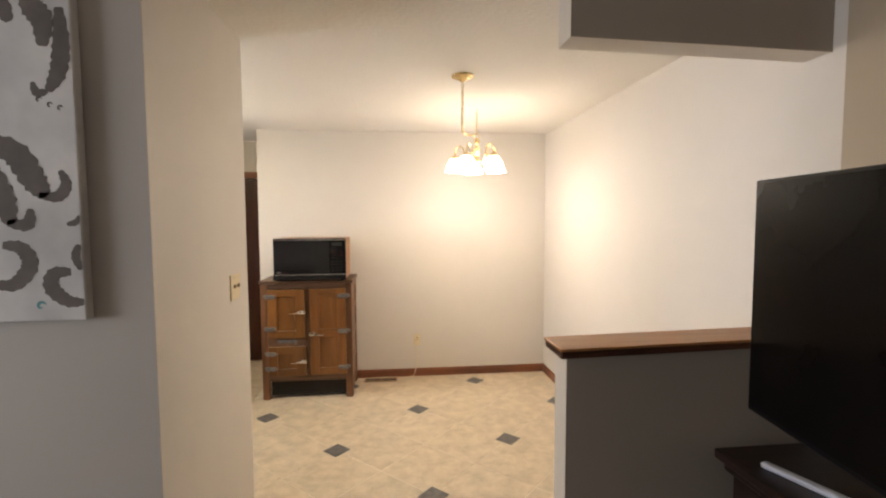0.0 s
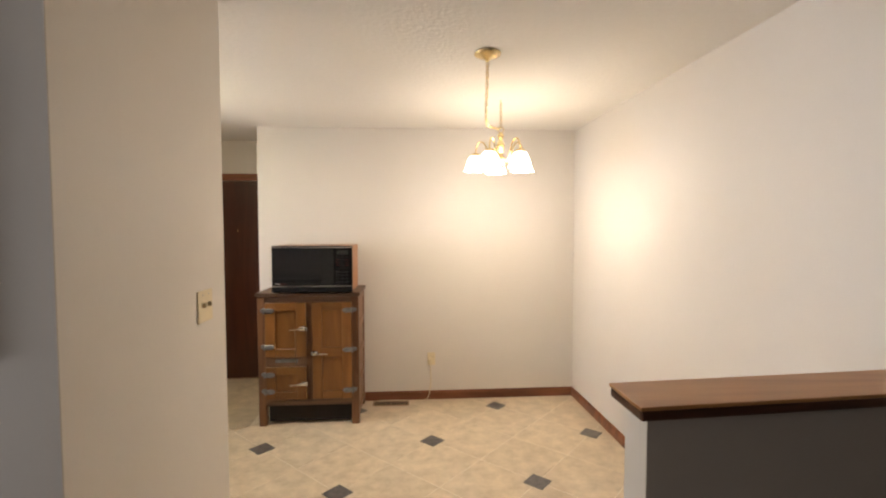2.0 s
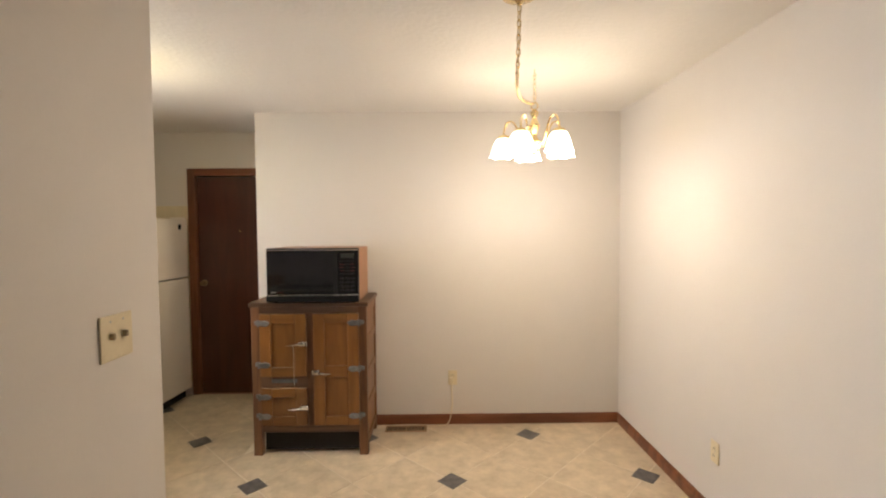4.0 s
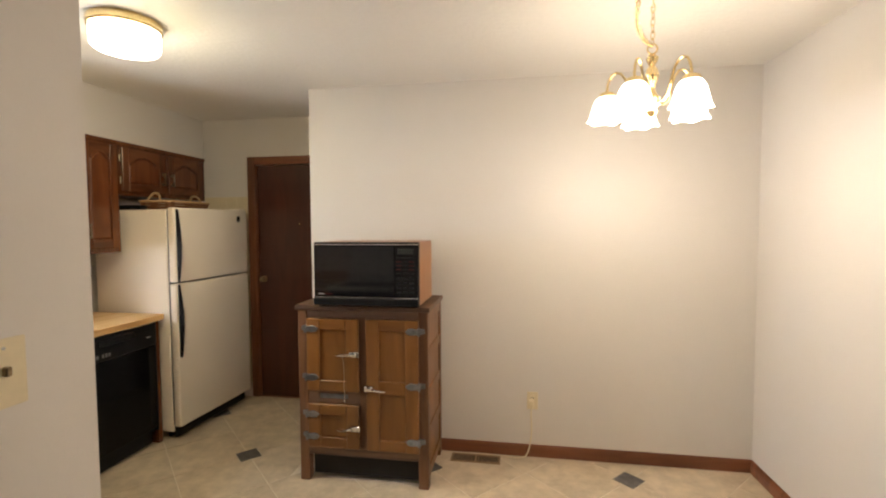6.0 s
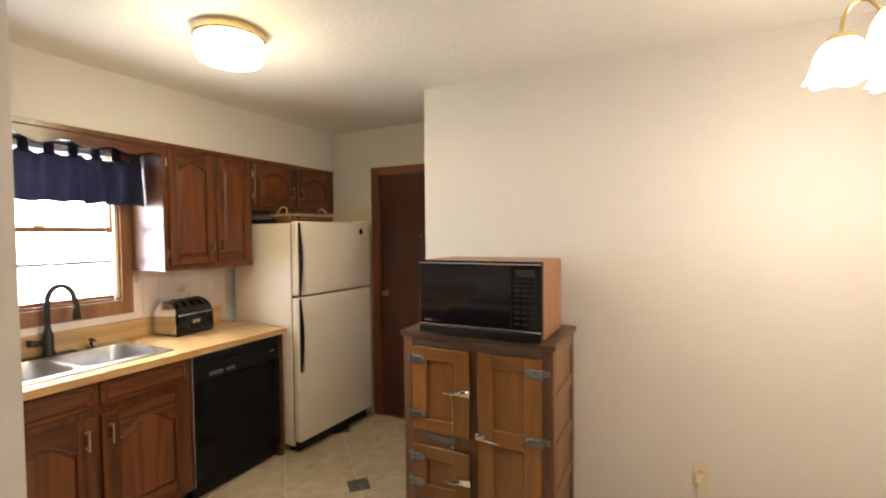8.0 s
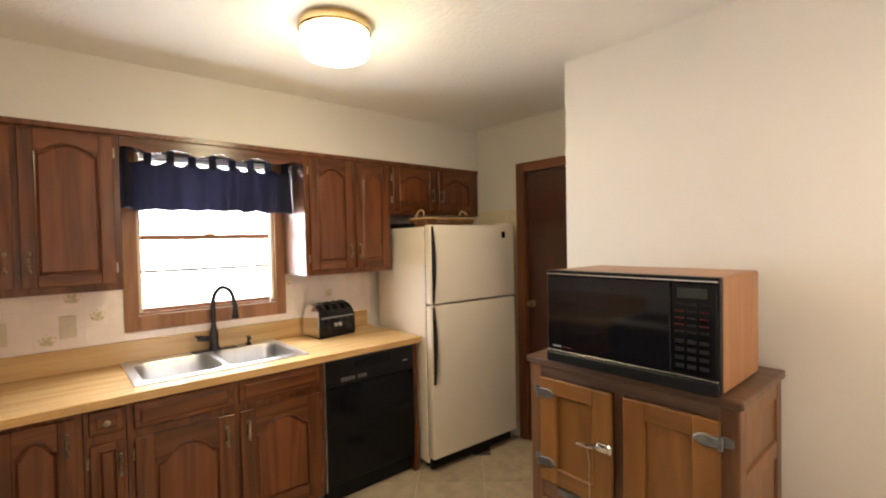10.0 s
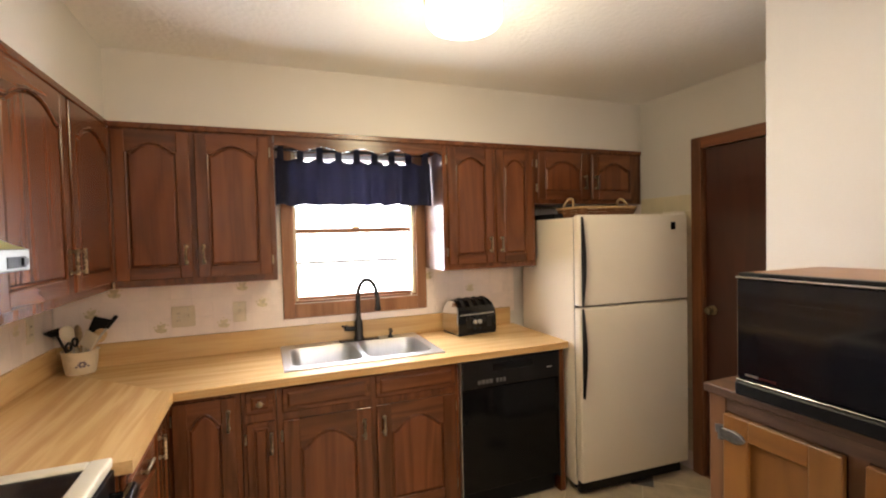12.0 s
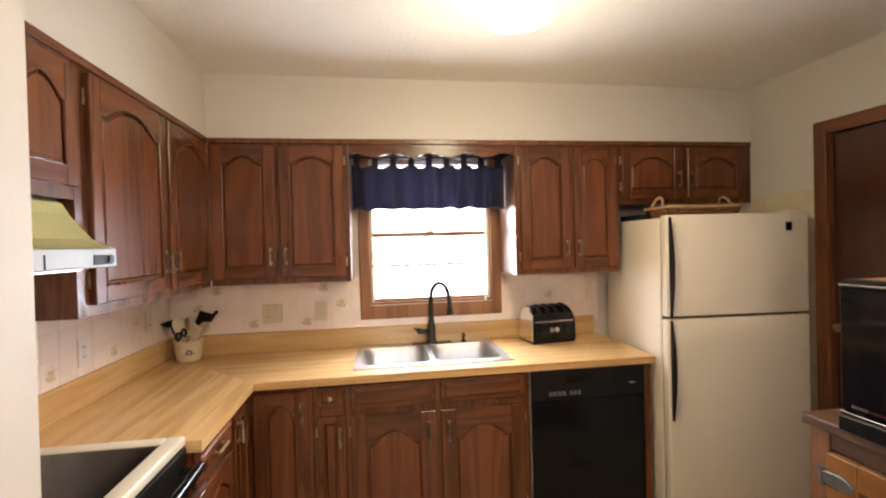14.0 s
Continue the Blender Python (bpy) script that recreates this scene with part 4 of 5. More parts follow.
bm = bmesh.new()
for i in range(7):
    u = i / 6
    pts = [(x, y, 0.006 + 0.052 * u + 0.0025 * (1 if (k + i) % 2 else -1)) for k, (x, y) in enumerate(rounded(0.12 + 0.015 * u, 0.205 + 0.02 * u, 0.04))]
    tube(bm, pts, 0.0052, 6, closed=True)
part("weave", bm, WICKER, bk, smooth=True)
for x, y in rounded(0.128, 0.215, 0.04, 10):
    part("stake", tube(bmesh.new(), [(x * 0.93, y * 0.95, 0.004), (x * 1.03, y * 1.02, 0.06)], 0.0035, 5), WICKER, bk)
part("bottom", boxes((-0.115, -0.2, 0.001, 0.115, 0.2, 0.006)), WICKER, bk)
part("rim", tube(bmesh.new(), [(x, y, 0.064) for x, y in rounded(0.138, 0.228, 0.045)], 0.008, 8, closed=True), WICKERHANDLE, bk, smooth=True)
for s in (-1, 1):
    pts = [(0.05 * math.cos(math.pi * i / 12), s * (0.222 - 0.02 * math.sin(math.pi * i / 12)), 0.06 + 0.065 * math.sin(math.pi * i / 12)) for i in range(13)]
    part("handle", tube(bmesh.new(), pts, 0.0075, 8), WICKERHANDLE, bk, "pale cane loop handle", smooth=True)
bm = bmesh.new()
box(bm, -0.11, -0.18, 0.02, 0.1, 0.1, 0.06)
for v in bm.verts:
    v.co.z += 0.03 * v.co.y + 0.004 * math.sin(40 * v.co.x)
solid("folded_paper", bm, CREAMPLASTIC, "folded cream papers lying in the basket", "paper", pose(0.155, 7.985, FRH - 0.0))

dark = thing("storage_tray", "flat dark tray pushed back on the refrigerator top", "tray", pose(-0.03, 7.74, FRH - 0.011))
part("tray", boxes((-0.12, -0.03, 0.0, 0.12, 0.12, 0.035), bevel=0.008, seg=2), BLACKSATIN, dark)

# ---- toaster ----
to = thing("toaster", "four-slice black toaster with rounded chrome ends", "toaster", pose(-0.203, 7.22, CZ, 0, 0, 90 + 7) @ Matrix.Diagonal((1.18, 0.97, 1.16, 1.0)))
outline = []
for i in range(17):
    a = math.pi * i / 16
    outline.append((0.105 * math.cos(a), 0.10 + 0.095 * math.sin(a) ** 0.8))
side = [(0.105, 0.012)] + outline + [(-0.105, 0.012)]


def loaf(bm, pts, xa, xb, ymid):
    a = [bm.verts.new((xa, ymid - y, z)) for y, z in pts]
    b = [bm.verts.new((xb, ymid - y, z)) for y, z in pts]
    n = len(pts)
    for i in range(n):
        bm.faces.new((a[i], a[(i + 1) % n], b[(i + 1) % n], b[i]))
    bm.faces.new(a[::-1])
    bm.faces.new(b)
    bmesh.ops.recalc_face_normals(bm, faces=bm.faces)
    return bm


part("shell", loaf(bmesh.new(), side, -0.118, 0.118, 0.0), GLOSSGLASS, to, smooth=True)
small = [(y * 0.94, 0.012 + (z - 0.012) * 0.965) for y, z in side]
part("end_cap", loaf(bmesh.new(), small, -0.128, -0.1185, 0.0), CHROME, to, "polished chrome end", smooth=True)
part("end_cap", loaf(bmesh.new(), small, 0.1185, 0.128, 0.0), BLACKGLOSS, to, smooth=True)
crown = outline[3:14]


def over_top(xa, xb, lift, sink_):
    """A strip that follows the toaster's arched top."""
    hi = [(y * (1 + lift / 0.105), z + lift) for y, z in crown]
    lo = [(y * 0.9, z - sink_) for y, z in crown][::-1]
    return loaf(bmesh.new(), hi + lo, xa, xb, 0.0)


for i in range(4):
    x = -0.085 + i * 0.057
    part("slot", over_top(x - 0.012, x + 0.012, 0.0012, 0.02), RECESS_SHADE, to, "dark bread slot")
    part("guard", over_top(x + 0.014, x + 0.024, 0.005, 0.02), BLACKGLOSS, to, smooth=True)
part("base", boxes((-0.122, -0.104, 0.0, 0.122, 0.104, 0.014), bevel=0.004), BLACKSATIN, to)
part("front_band", boxes((-0.112, -0.1075, 0.112, 0.112, -0.1045, 0.12), bevel=0.001), STEEL, to)
for x in (-0.072, 0.062):
    part("lever_slot", boxes((x, -0.1065, 0.04, x + 0.03, -0.1045, 0.10)), RECESS_SHADE, to)
    part("lever", boxes((x - 0.006, -0.125, 0.088, x + 0.036, -0.105, 0.10), bevel=0.004), BLACKSATIN, to)
for x in (-0.018, 0.012):
    part("dial", lathe(bmesh.new(), [(0.012, -0.105), (0.012, -0.118), (0.0, -0.119)], (x, 0, 0.072), 14, "Y"), STEEL, to, smooth=True)
    part("button", lathe(bmesh.new(), [(0.007, -0.105), (0.007, -0.110), (0.0, -0.111)], (x, 0, 0.035), 10, "Y"), LEGEND, to)

for piece in to.children:
    for v in piece.data.vertices:
        v.co.x *= 1 - 0.15 * (max(0.0, v.co.z - 0.06) / 0.14) ** 2
        v.co.y *= 1 + 0.10 * max(0.0, 0.11 - v.co.z)

# ---- crock of utensils ----
cr = thing("utensil_crock", "cream stoneware crock with a painted flower on the worktop", "crock", pose(-0.235, 5.075, CZ) @ Matrix.Diagonal((0.90, 0.90, 0.78, 1.0)))
part("pot", lathe(bmesh.new(), [(0.066, 0.0), (0.070, 0.006), (0.078, 0.07), (0.084, 0.135), (0.088, 0.142), (0.088, 0.15), (0.080, 0.15), (0.074, 0.07), (0.06, 0.012), (0.0, 0.01)], seg=28), CROCK, cr, smooth=True)
bm = bmesh.new()
for i in range(6):
    a = i * math.pi / 3
    lathe(bm, [(0.0, 0.0), (0.008, 0.001), (0.0, 0.0025)], (0.0785 - 0.0002 * i, 0.014 * math.cos(a), 0.07 + 0.014 * math.sin(a)), 8, "X")
for s in (-1, 1):
    lathe(bm, [(0.0, 0.0), (0.006, 0.001), (0.0, 0.0025)], (0.0760, s * 0.026, 0.058), 8, "X")
part("painted_flower", bm, CROCKBLUE, cr, "purple-grey painted flower", m=pose(0, 0, 0, 0, 0, 22))


def utensil(name, label, category, base, tip, mat, head, mat2=None):
    t = thing(name, label, category, pose(-0.235, 5.075, CZ) @ Matrix.Diagonal((1.12, 1.12, 0.94, 1.0)))
    base, tip = Vector(base), Vector(tip)
    part("shaft", tube(bmesh.new(), [base, base.lerp(tip, 0.5), tip], [0.006, 0.005, 0.0055], 8), mat, t, smooth=True)
    d = (tip - base).normalized()
    bm = bmesh.new()
    if head == "ladle":
        lathe(bm, [(0.0, -0.03), (0.022, -0.024), (0.036, -0.006), (0.040, 0.008), (0.037, 0.008), (0.02, -0.018), (0.0, -0.024)], seg=14)
    elif head == "spoon":
        bmesh.ops.create_uvsphere(bm, u_segments=12, v_segments=8, radius=1)
        for v in bm.verts:
            v.co = Vector((v.co.x * 0.008, v.co.y * 0.028, v.co.z * 0.042))
    elif head == "turner":
        box(bm, -0.003, -0.036, -0.02, 0.003, 0.036, 0.07, bevel=0.0025)
    elif head == "ring":
        for s in (-1, 1):
            tube(bm, [(0, s * 0.024 + 0.018 * math.cos(k * math.pi / 6), 0.012 + 0.022 * math.sin(k * math.pi / 6)) for k in range(12)], 0.0055, 6, closed=True)
    else:
        box(bm, -0.006, -0.009, -0.02, 0.006, 0.009, 0.06, bevel=0.004)
    part("head", bm, mat2 or mat, t, smooth=True, m=Matrix.Translation(tip) @ d.to_track_quat("Z", "Y").to_matrix().to_4x4())
    return t


utensil("ladle", "black plastic ladle standing in the crock", "ladle", (0.0, -0.02, 0.02), (0.01, -0.085, 0.235), BLACKSATIN, "ladle")
utensil("spoon", "cream plastic spoon standing in the crock", "spoon", (0.0, 0.0, 0.02), (0.03, -0.035, 0.225), CREAMPLASTIC, "spoon")
utensil("spoon", "pale wooden spoon standing in the crock", "spoon", (0.0, 0.01, 0.02), (-0.02, -0.01, 0.215), SPOONWOOD, "spoon")
utensil("scissors", "black-handled scissors standing in the crock", "scissors", (0.04, 0.0, 0.05), (0.07, -0.005, 0.16), STEEL, "ring", BLACKSATIN)
utensil("turner", "cream plastic turner leaning in the crock", "spatula", (0.02, -0.02, 0.03), (0.06, 0.045, 0.165), CREAMPLASTIC, "turner")
utensil("turner", "black turner standing in the crock", "spatula", (-0.02, 0.0, 0.03), (-0.01, 0.065, 0.22), BLACKSATIN, "turner")
utensil("knife_handle", "dark-handled utensil leaning out of the crock", "utensil", (0.0, -0.02, 0.03), (0.01, 0.115, 0.245), STEEL, "grip", BLACKSATIN)
utensil("spoon", "pale bamboo paddle standing in the crock", "spoon", (0.0, 0.02, 0.03), (0.0, 0.075, 0.19), SPOONWOOD, "spoon")

# ---- stove and hood ----
SX0, SX1, SFY = 0.967, 1.686, 5.520
st = thing("stove", "cream electric range with a black glass cooktop", "stove", pose(0, 0, 0))
part("body", boxes((SX0 + 0.003, LY + 0.02, 0.02, SX1 - 0.003, SFY - 0.03, 0.905), bevel=0.003), STOVE, st)
part("cooktop_frame", boxes((SX0, LY + 0.02, 0.906, SX1, LY + 0.11, 0.937), (SX0, SFY - 0.055, 0.906, SX1, SFY, 0.937),
                            (SX0, LY + 0.1095, 0.9065, SX0 + 0.05, SFY - 0.0545, 0.9365), (SX1 - 0.05, LY + 0.1095, 0.9065, SX1, SFY - 0.0545, 0.9365), bevel=0.007, seg=3), STOVE, st, smooth=True)
gl = part("glass_top", boxes((SX0 + 0.048, LY + 0.108, 0.905, SX1 - 0.048, SFY - 0.053, 0.931), bevel=0.001), CERAMGLASS, st, "black ceramic glass")
ov = part("oven_door", boxes((SX0 + 0.006, SFY - 0.028, 0.20, SX1 - 0.006, SFY + 0.008, 0.80), bevel=0.006, seg=2), BLACKGLOSS, st, "black glass oven door")
part("control_strip", boxes((SX0 + 0.004, SFY - 0.028, 0.806, SX1 - 0.004, SFY + 0.004, 0.902), bevel=0.005, seg=2), BLACKSATIN, st)
bm = tube(bmesh.new(), [(SX0 + 0.03, SFY + 0.052, 0.845), (1.313, SFY + 0.062, 0.845), (SX1 - 0.03, SFY + 0.052, 0.845)], 0.02, 12)
for x in (SX0 + 0.06, SX1 - 0.06):
    tube(bm, [(x, SFY + 0.003, 0.845), (x, SFY + 0.052, 0.845)], 0.012, 8)
part("oven_handle", bm, BLACKGLOSS, st, "black bar handle", smooth=True)
part("drawer", boxes((SX0 + 0.006, SFY - 0.028, 0.04, SX1 - 0.006, SFY + 0.004, 0.192), bevel=0.005, seg=2), STOVE, st)

hood = thing("range_hood", "avocado-green range hood with a pale metal lip", "range hood", pose(0, 0, 0))
HX0, HX1 = 1.114, STUB0 - 0.004
bm = bmesh.new()
prof = [(LY + 0.004, 1.698), (5.256, 1.698), (5.273, 1.688), (5.29, 1.655), (5.312, 1.626), (5.346, 1.584), (5.378, 1.566), (5.4, 1.558), (LY + 0.004, 1.558)]
inset = [0.008, 0.008, 0.008, 0.007, 0.006, 0.004, 0.002, 0.0, 0.0]
a = [bm.verts.new((HX0 + i, y, z)) for (y, z), i in zip(prof, inset)]
b = [bm.verts.new((HX1 - 0.0, y, z)) for (y, z), i in zip(prof, inset)]
for i in range(len(prof)):
    j = (i + 1) % len(prof)
    bm.faces.new((a[i], a[j], b[j], b[i]))
bm.faces.new(a[::-1])
bm.faces.new(b)
bmesh.ops.recalc_face_normals(bm, faces=bm.faces)
part("canopy", bm, HOODGREEN, hood)
lip = part("lip", boxes((HX0 - 0.002, LY + 0.004, 1.504, HX1, 5.406, 1.557), bevel=0.004, seg=2), HOODFACE, hood, "pale metal front lip")
part("light_strip", boxes((HX0 + 0.02, 5.4055, 1.512, HX0 + 0.11, 5.408, 1.539), bevel=0.0008), LEGEND, lip)
part("switch", boxes((HX0 + 0.025, 5.408, 1.517, HX0 + 0.048, 5.414, 1.535), bevel=0.001), BLACKSATIN, lip)
part("seam", boxes((HX0 + 0.29, 5.4055, 1.508, HX0 + 0.294, 5.4075, 1.542)), LEGEND, lip)
part("filter", boxes((HX0 + 0.06, LY + 0.06, 1.496, HX1 - 0.05, 5.348, 1.5035)), SINKSTEEL, hood)

# ---- ceiling lamp in the kitchen ----
lamp = thing("ceiling_lamp", "flush drum ceiling lamp with a brass rim, lit", "ceiling lamp", pose(1.01, 6.67, H) @ Matrix.Diagonal((1.05, 1.05, 1.10, 1.0)))
part("pan", lathe(bmesh.new(), [(0.0, -0.001), (0.138, -0.001), (0.142, -0.008), (0.142, -0.032), (0.137, -0.038), (0.0, -0.038)], seg=40), BRASS, lamp, smooth=True)
part("diffuser", lathe(bmesh.new(), [(0.130, -0.036), (0.133, -0.045), (0.132, -0.105), (0.122, -0.118), (0.095, -0.125), (0.0, -0.128)], seg=40), DRUM, lamp, "glowing opal glass drum", smooth=True)
point_lamp("kitchen_lamp_light", (1.01, 6.67, H - 0.27), 7.6, WARM2, 0.13)
area_lamp("kitchen_lamp_downlight", (1.01, 6.67, H - 0.145), (1.011, 6.67, 0.0), 0.24, 0.24, 4.0, WARM2)

# ---- chandelier ----
CHX, CHY = 3.342, 6.85
ch = thing("chandelier", "polished brass five-arm chandelier with lit frosted bell shades", "chandelier", pose(CHX, CHY, 0))
part("column", lathe(bmesh.new(), [(0.0, 1.975), (0.014, 1.985), (0.026, 2.0), (0.02, 2.012), (0.03, 2.03), (0.034, 2.055), (0.018, 2.08), (0.012, 2.10), (0.022, 2.125), (0.03, 2.15),
                                   (0.022, 2.175), (0.012, 2.19), (0.02, 2.205), (0.026, 2.222), (0.014, 2.235), (0.006, 2.243), (0.0, 2.245)], seg=20), BRASS, ch, smooth=True)
part("loop", tube(bmesh.new(), [(0.02 * math.cos(k * math.pi / 8), 0, 2.26 + 0.02 * math.sin(k * math.pi / 8)) for k in range(16)], 0.004, 6, closed=True), BRASS, ch, smooth=True)
for k in range(5):
    a = radians(18 + 72 * k)
    ca, sa = math.cos(a), math.sin(a)
    pts = []
    for r, z in ((0.018, 2.05), (0.035, 2.034), (0.058, 2.036), (0.076, 2.055), (0.086, 2.085), (0.094, 2.12), (0.105, 2.152), (0.122, 2.176), (0.142, 2.184), (0.16, 2.174), (0.172, 2.15), (0.178, 2.122), (0.178, 2.10)):
        pts.append((r * ca, r * sa, z))
    arm = part("arm", tube(bmesh.new(), pts, 0.0055, 8), BRASS, ch, smooth=True)
    c = (0.178 * ca, 0.178 * sa, 0)
    part("cup", lathe(bmesh.new(), [(0.012, 2.108), (0.03, 2.10), (0.036, 2.082), (0.033, 2.078), (0.0, 2.086)], c, 16), BRASS, arm, smooth=True)
    bm = bmesh.new()
    seg = 30
    rings = []
    for r, z, flute in ((0.028, 2.088, 0), (0.043, 2.076, 0.01), (0.056, 2.052, 0.03), (0.063, 2.022, 0.05), (0.069, 1.996, 0.08), (0.077, 1.979, 0.10)):
        rings.append([bm.verts.new((c[0] + r * (1 + flute * math.cos(i * math.pi * 2 / 5)) * math.cos(2 * math.pi * i / seg), c[1] + r * (1 + flute * math.cos(i * math.pi * 2 / 5)) * math.sin(2 * math.pi * i / seg),
                                    z - 0.04 * flute * math.cos(i * math.pi * 2 / 5))) for i in range(seg)])
    for p, q in zip(rings, rings[1:]):
        for i in range(seg):
            bm.faces.new((p[i], p[(i + 1) % seg], q[(i + 1) % seg], q[i]))
    part("shade", bm, SHADE, arm, "glowing frosted glass bell shade", smooth=True)
    bm = bmesh.new()
    bmesh.ops.create_uvsphere(bm, u_segments=12, v_segments=8, radius=0.022)
    for v in bm.verts:
        v.co += Vector((c[0], c[1], 2.02))
    part("bulb", bm, SHADE, arm, "lit bulb", smooth=True)
    point_lamp("chandelier_light", (CHX + c[0], CHY + c[1], 1.955), 5.3, WARM, 0.09)


def chain(parent, pts, name="chain"):
    """Oval links, turned in turn, along a line of points."""
    bm = bmesh.new()
    pts = [Vector(p) for p in pts]
    total = sum((b - a).length for a, b in zip(pts, pts[1:]))
    n = int(total / 0.026)
    for i in range(n):
        want, k = total * (i + 0.5) / n, 0
        while want > (pts[k + 1] - pts[k]).length and k < len(pts) - 2:
            want -= (pts[k + 1] - pts[k]).length
            k += 1
        d = (pts[k + 1] - pts[k]).normalized()
        p = pts[k] + d * want
        u = d.orthogonal().normalized()
        v = d.cross(u)
        s = u if i % 2 else v
        tube(bm, [p + d * 0.018 * math.cos(j * math.pi / 5) + s * 0.0085 * math.sin(j * math.pi / 5) for j in range(10)], 0.0022, 5, closed=True)
    return part(name, bm, BRASS, parent, "brass link chain", smooth=True)


chain(ch, [(0, 0, H - 0.03), (0, 0, 2.275)])
bm = tube(bmesh.new(), [(0, 0, H - 0.001), (0, 0, H - 0.02), (0.008, 0, H - 0.032), (0, 0, H - 0.04), (-0.006, 0, H - 0.034)], 0.003, 6)
part("ceiling_hook", bm, BRASS, ch, smooth=True)
ROSE = Vector((3.105 - CHX, 6.01 - CHY, H))
part("canopy", lathe(bmesh.new(), [(0.0, -0.001), (0.066, -0.001), (0.07, -0.006), (0.066, -0.014), (0.04, -0.026), (0.016, -0.034), (0.008, -0.044), (0.0, -0.046)], ROSE, 28), BRASS, ch, "round brass ceiling canopy", smooth=True)
start, end = ROSE + Vector((0, 0, -0.045)), Vector((0, 0, 2.27))
pts = []
for i in range(25):
    u = i / 24
    p = start.lerp(end, u)
    p.x -= 0.045 * math.sin(math.pi * u)
    p.z = start.z - 0.25 * (1 - math.exp(-10 * u)) + (end.z - start.z + 0.25) * u * u
    pts.append(p)
chain(ch, pts, "swag_chain")
part("cord", tube(bmesh.new(), [p + Vector((0.002, 0.002, 0)) for p in pts], 0.0022, 6), IVORY, ch)

# ---- icebox cabinet ----
IX, IY = 1.503, 7.295
ice = thing("icebox_cabinet", "antique oak icebox cabinet with nickel latches against the wall", "cabinet", pose(IX, IY, 0) @ Matrix.Diagonal((1.024, 0.98, 0.986, 1.0)))
IW, ID, IH = 0.768, 0.47, 1.08
part("body", boxes((0.012, 0.022, 0.185, IW - 0.012, ID, IH - 0.03)), ICEBODY, ice)
part("top", boxes((-0.012, -0.014, IH - 0.03, IW + 0.012, ID + 0.008, IH), bevel=0.006, seg=2), ICEBODY_H, ice, "worn brown top board")
for x0, x1 in ((0, 0.058), (IW - 0.058, IW)):
    part("corner_post", boxes((x0, 0.0, 0.0, x1, 0.058, IH - 0.031), bevel=0.004), ICEBODY, ice)
    part("corner_post", boxes((x0, ID - 0.058, 0.0, x1, ID + 0.002, IH - 0.031), bevel=0.004), ICEBODY, ice)
part("centre_stile", boxes((0.372, 0.004, 0.20, 0.412, 0.022, 1.03)), ICEBODY, ice)
part("top_rail", boxes((0.058, 0.003, 1.006, IW - 0.058, 0.022, 1.049)), ICEBODY_H, ice)
part("middle_rail", boxes((0.058, 0.0035, 0.490, 0.372, 0.022, 0.565)), ICEBODY_H, ice)
part("bottom_rail", boxes((0.058, 0.003, 0.165, IW - 0.058, 0.022, 0.218), bevel=0.002), ICEBODY_H, ice)
# Solid near-black block put where the open space below lies in shade.
part("drip_space", boxes((0.06, 0.06, 0.02, IW - 0.06, ID - 0.06, 0.164)), RECESS_SHADE, ice, "near-black block for the shaded space under the icebox")


def ice_door(x, z, w, h, rails=()):
    st = 0.075
    d = part("door", boxes((x + st - 0.004, -0.008, z + 0.06, x + w - st + 0.004, 0.0015, z + h - 0.06)), ICEDOOR, ice)
    for xa in (x, x + w - st):
        part("stile", boxes((xa, -0.022, z, xa + st, 0.002, z + h), bevel=0.003), ICEDOOR, d)
    for za, zb in ((z, z + 0.065), (z + h - 0.065, z + h), *((r - 0.04, r + 0.04) for r in rails)):
        part("rail", boxes((x + st, -0.0215, za, x + w - st, 0.002, zb), bevel=0.003), ICEDOOR_H, d)
    return d


def strap_hinge(d, x, z, s):
    """A leaf-shaped hinge; s = 1 points to +x."""
    bm = bmesh.new()
    pts = [(0, -0.016), (0.02, -0.017), (0.045, -0.021), (0.066, -0.014), (0.078, 0.0), (0.066, 0.014), (0.045, 0.021), (0.02, 0.017), (0, 0.016)]
    prism(bm, [(x + s * p, z + q) for p, q in pts], -0.022, -0.030, inset=0.004, drop=0.003)
    tube(bm, [(x, -0.024, z - 0.022), (x, -0.024, z + 0.022)], 0.008, 8)
    prism(bm, [(x - s * 0.001, z - 0.018), (x - s * 0.03, z - 0.012), (x - s * 0.03, z + 0.012), (x - s * 0.001, z + 0.018)], 0.0, -0.008)
    part("hinge", bm, PEWTER, d, "dull nickel leaf hinge", smooth=True)


def ice_latch(d, x, z, s):
    """A nickel latch with a lever; s = -1 points the lever to -x."""
    bm = bmesh.new()
    box(bm, x - 0.022, -0.044, z - 0.017, x + 0.022, -0.021, z + 0.017, bevel=0.005, seg=2)
    box(bm, x - s * 0.026 - 0.008, -0.038, z - 0.022, x - s * 0.026 + 0.008, -0.021, z + 0.012, bevel=0.004)
    tube(bm, [(x + s * 0.015, -0.05, z), (x + s * 0.05, -0.058, z - 0.004), (x + s * 0.095, -0.05, z - 0.008)], [0.009, 0.007, 0.0045], 8)
    part("latch", bm, CHROME, d, "bright nickel latch", smooth=True)


d = ice_door(0.062, 0.567, 0.308, 0.436)
strap_hinge(d, 0.056, 0.94, 1)
strap_hinge(d, 0.056, 0.65, 1)
ice_latch(d, 0.345, 0.80, -1)
d = ice_door(0.062, 0.222, 0.308, 0.265)
strap_hinge(d, 0.056, 0.425, 1)
strap_hinge(d, 0.056, 0.29, 1)
ice_latch(d, 0.345, 0.355, -1)
d = ice_door(0.415, 0.222, 0.302, 0.782, rails=(0.60,))
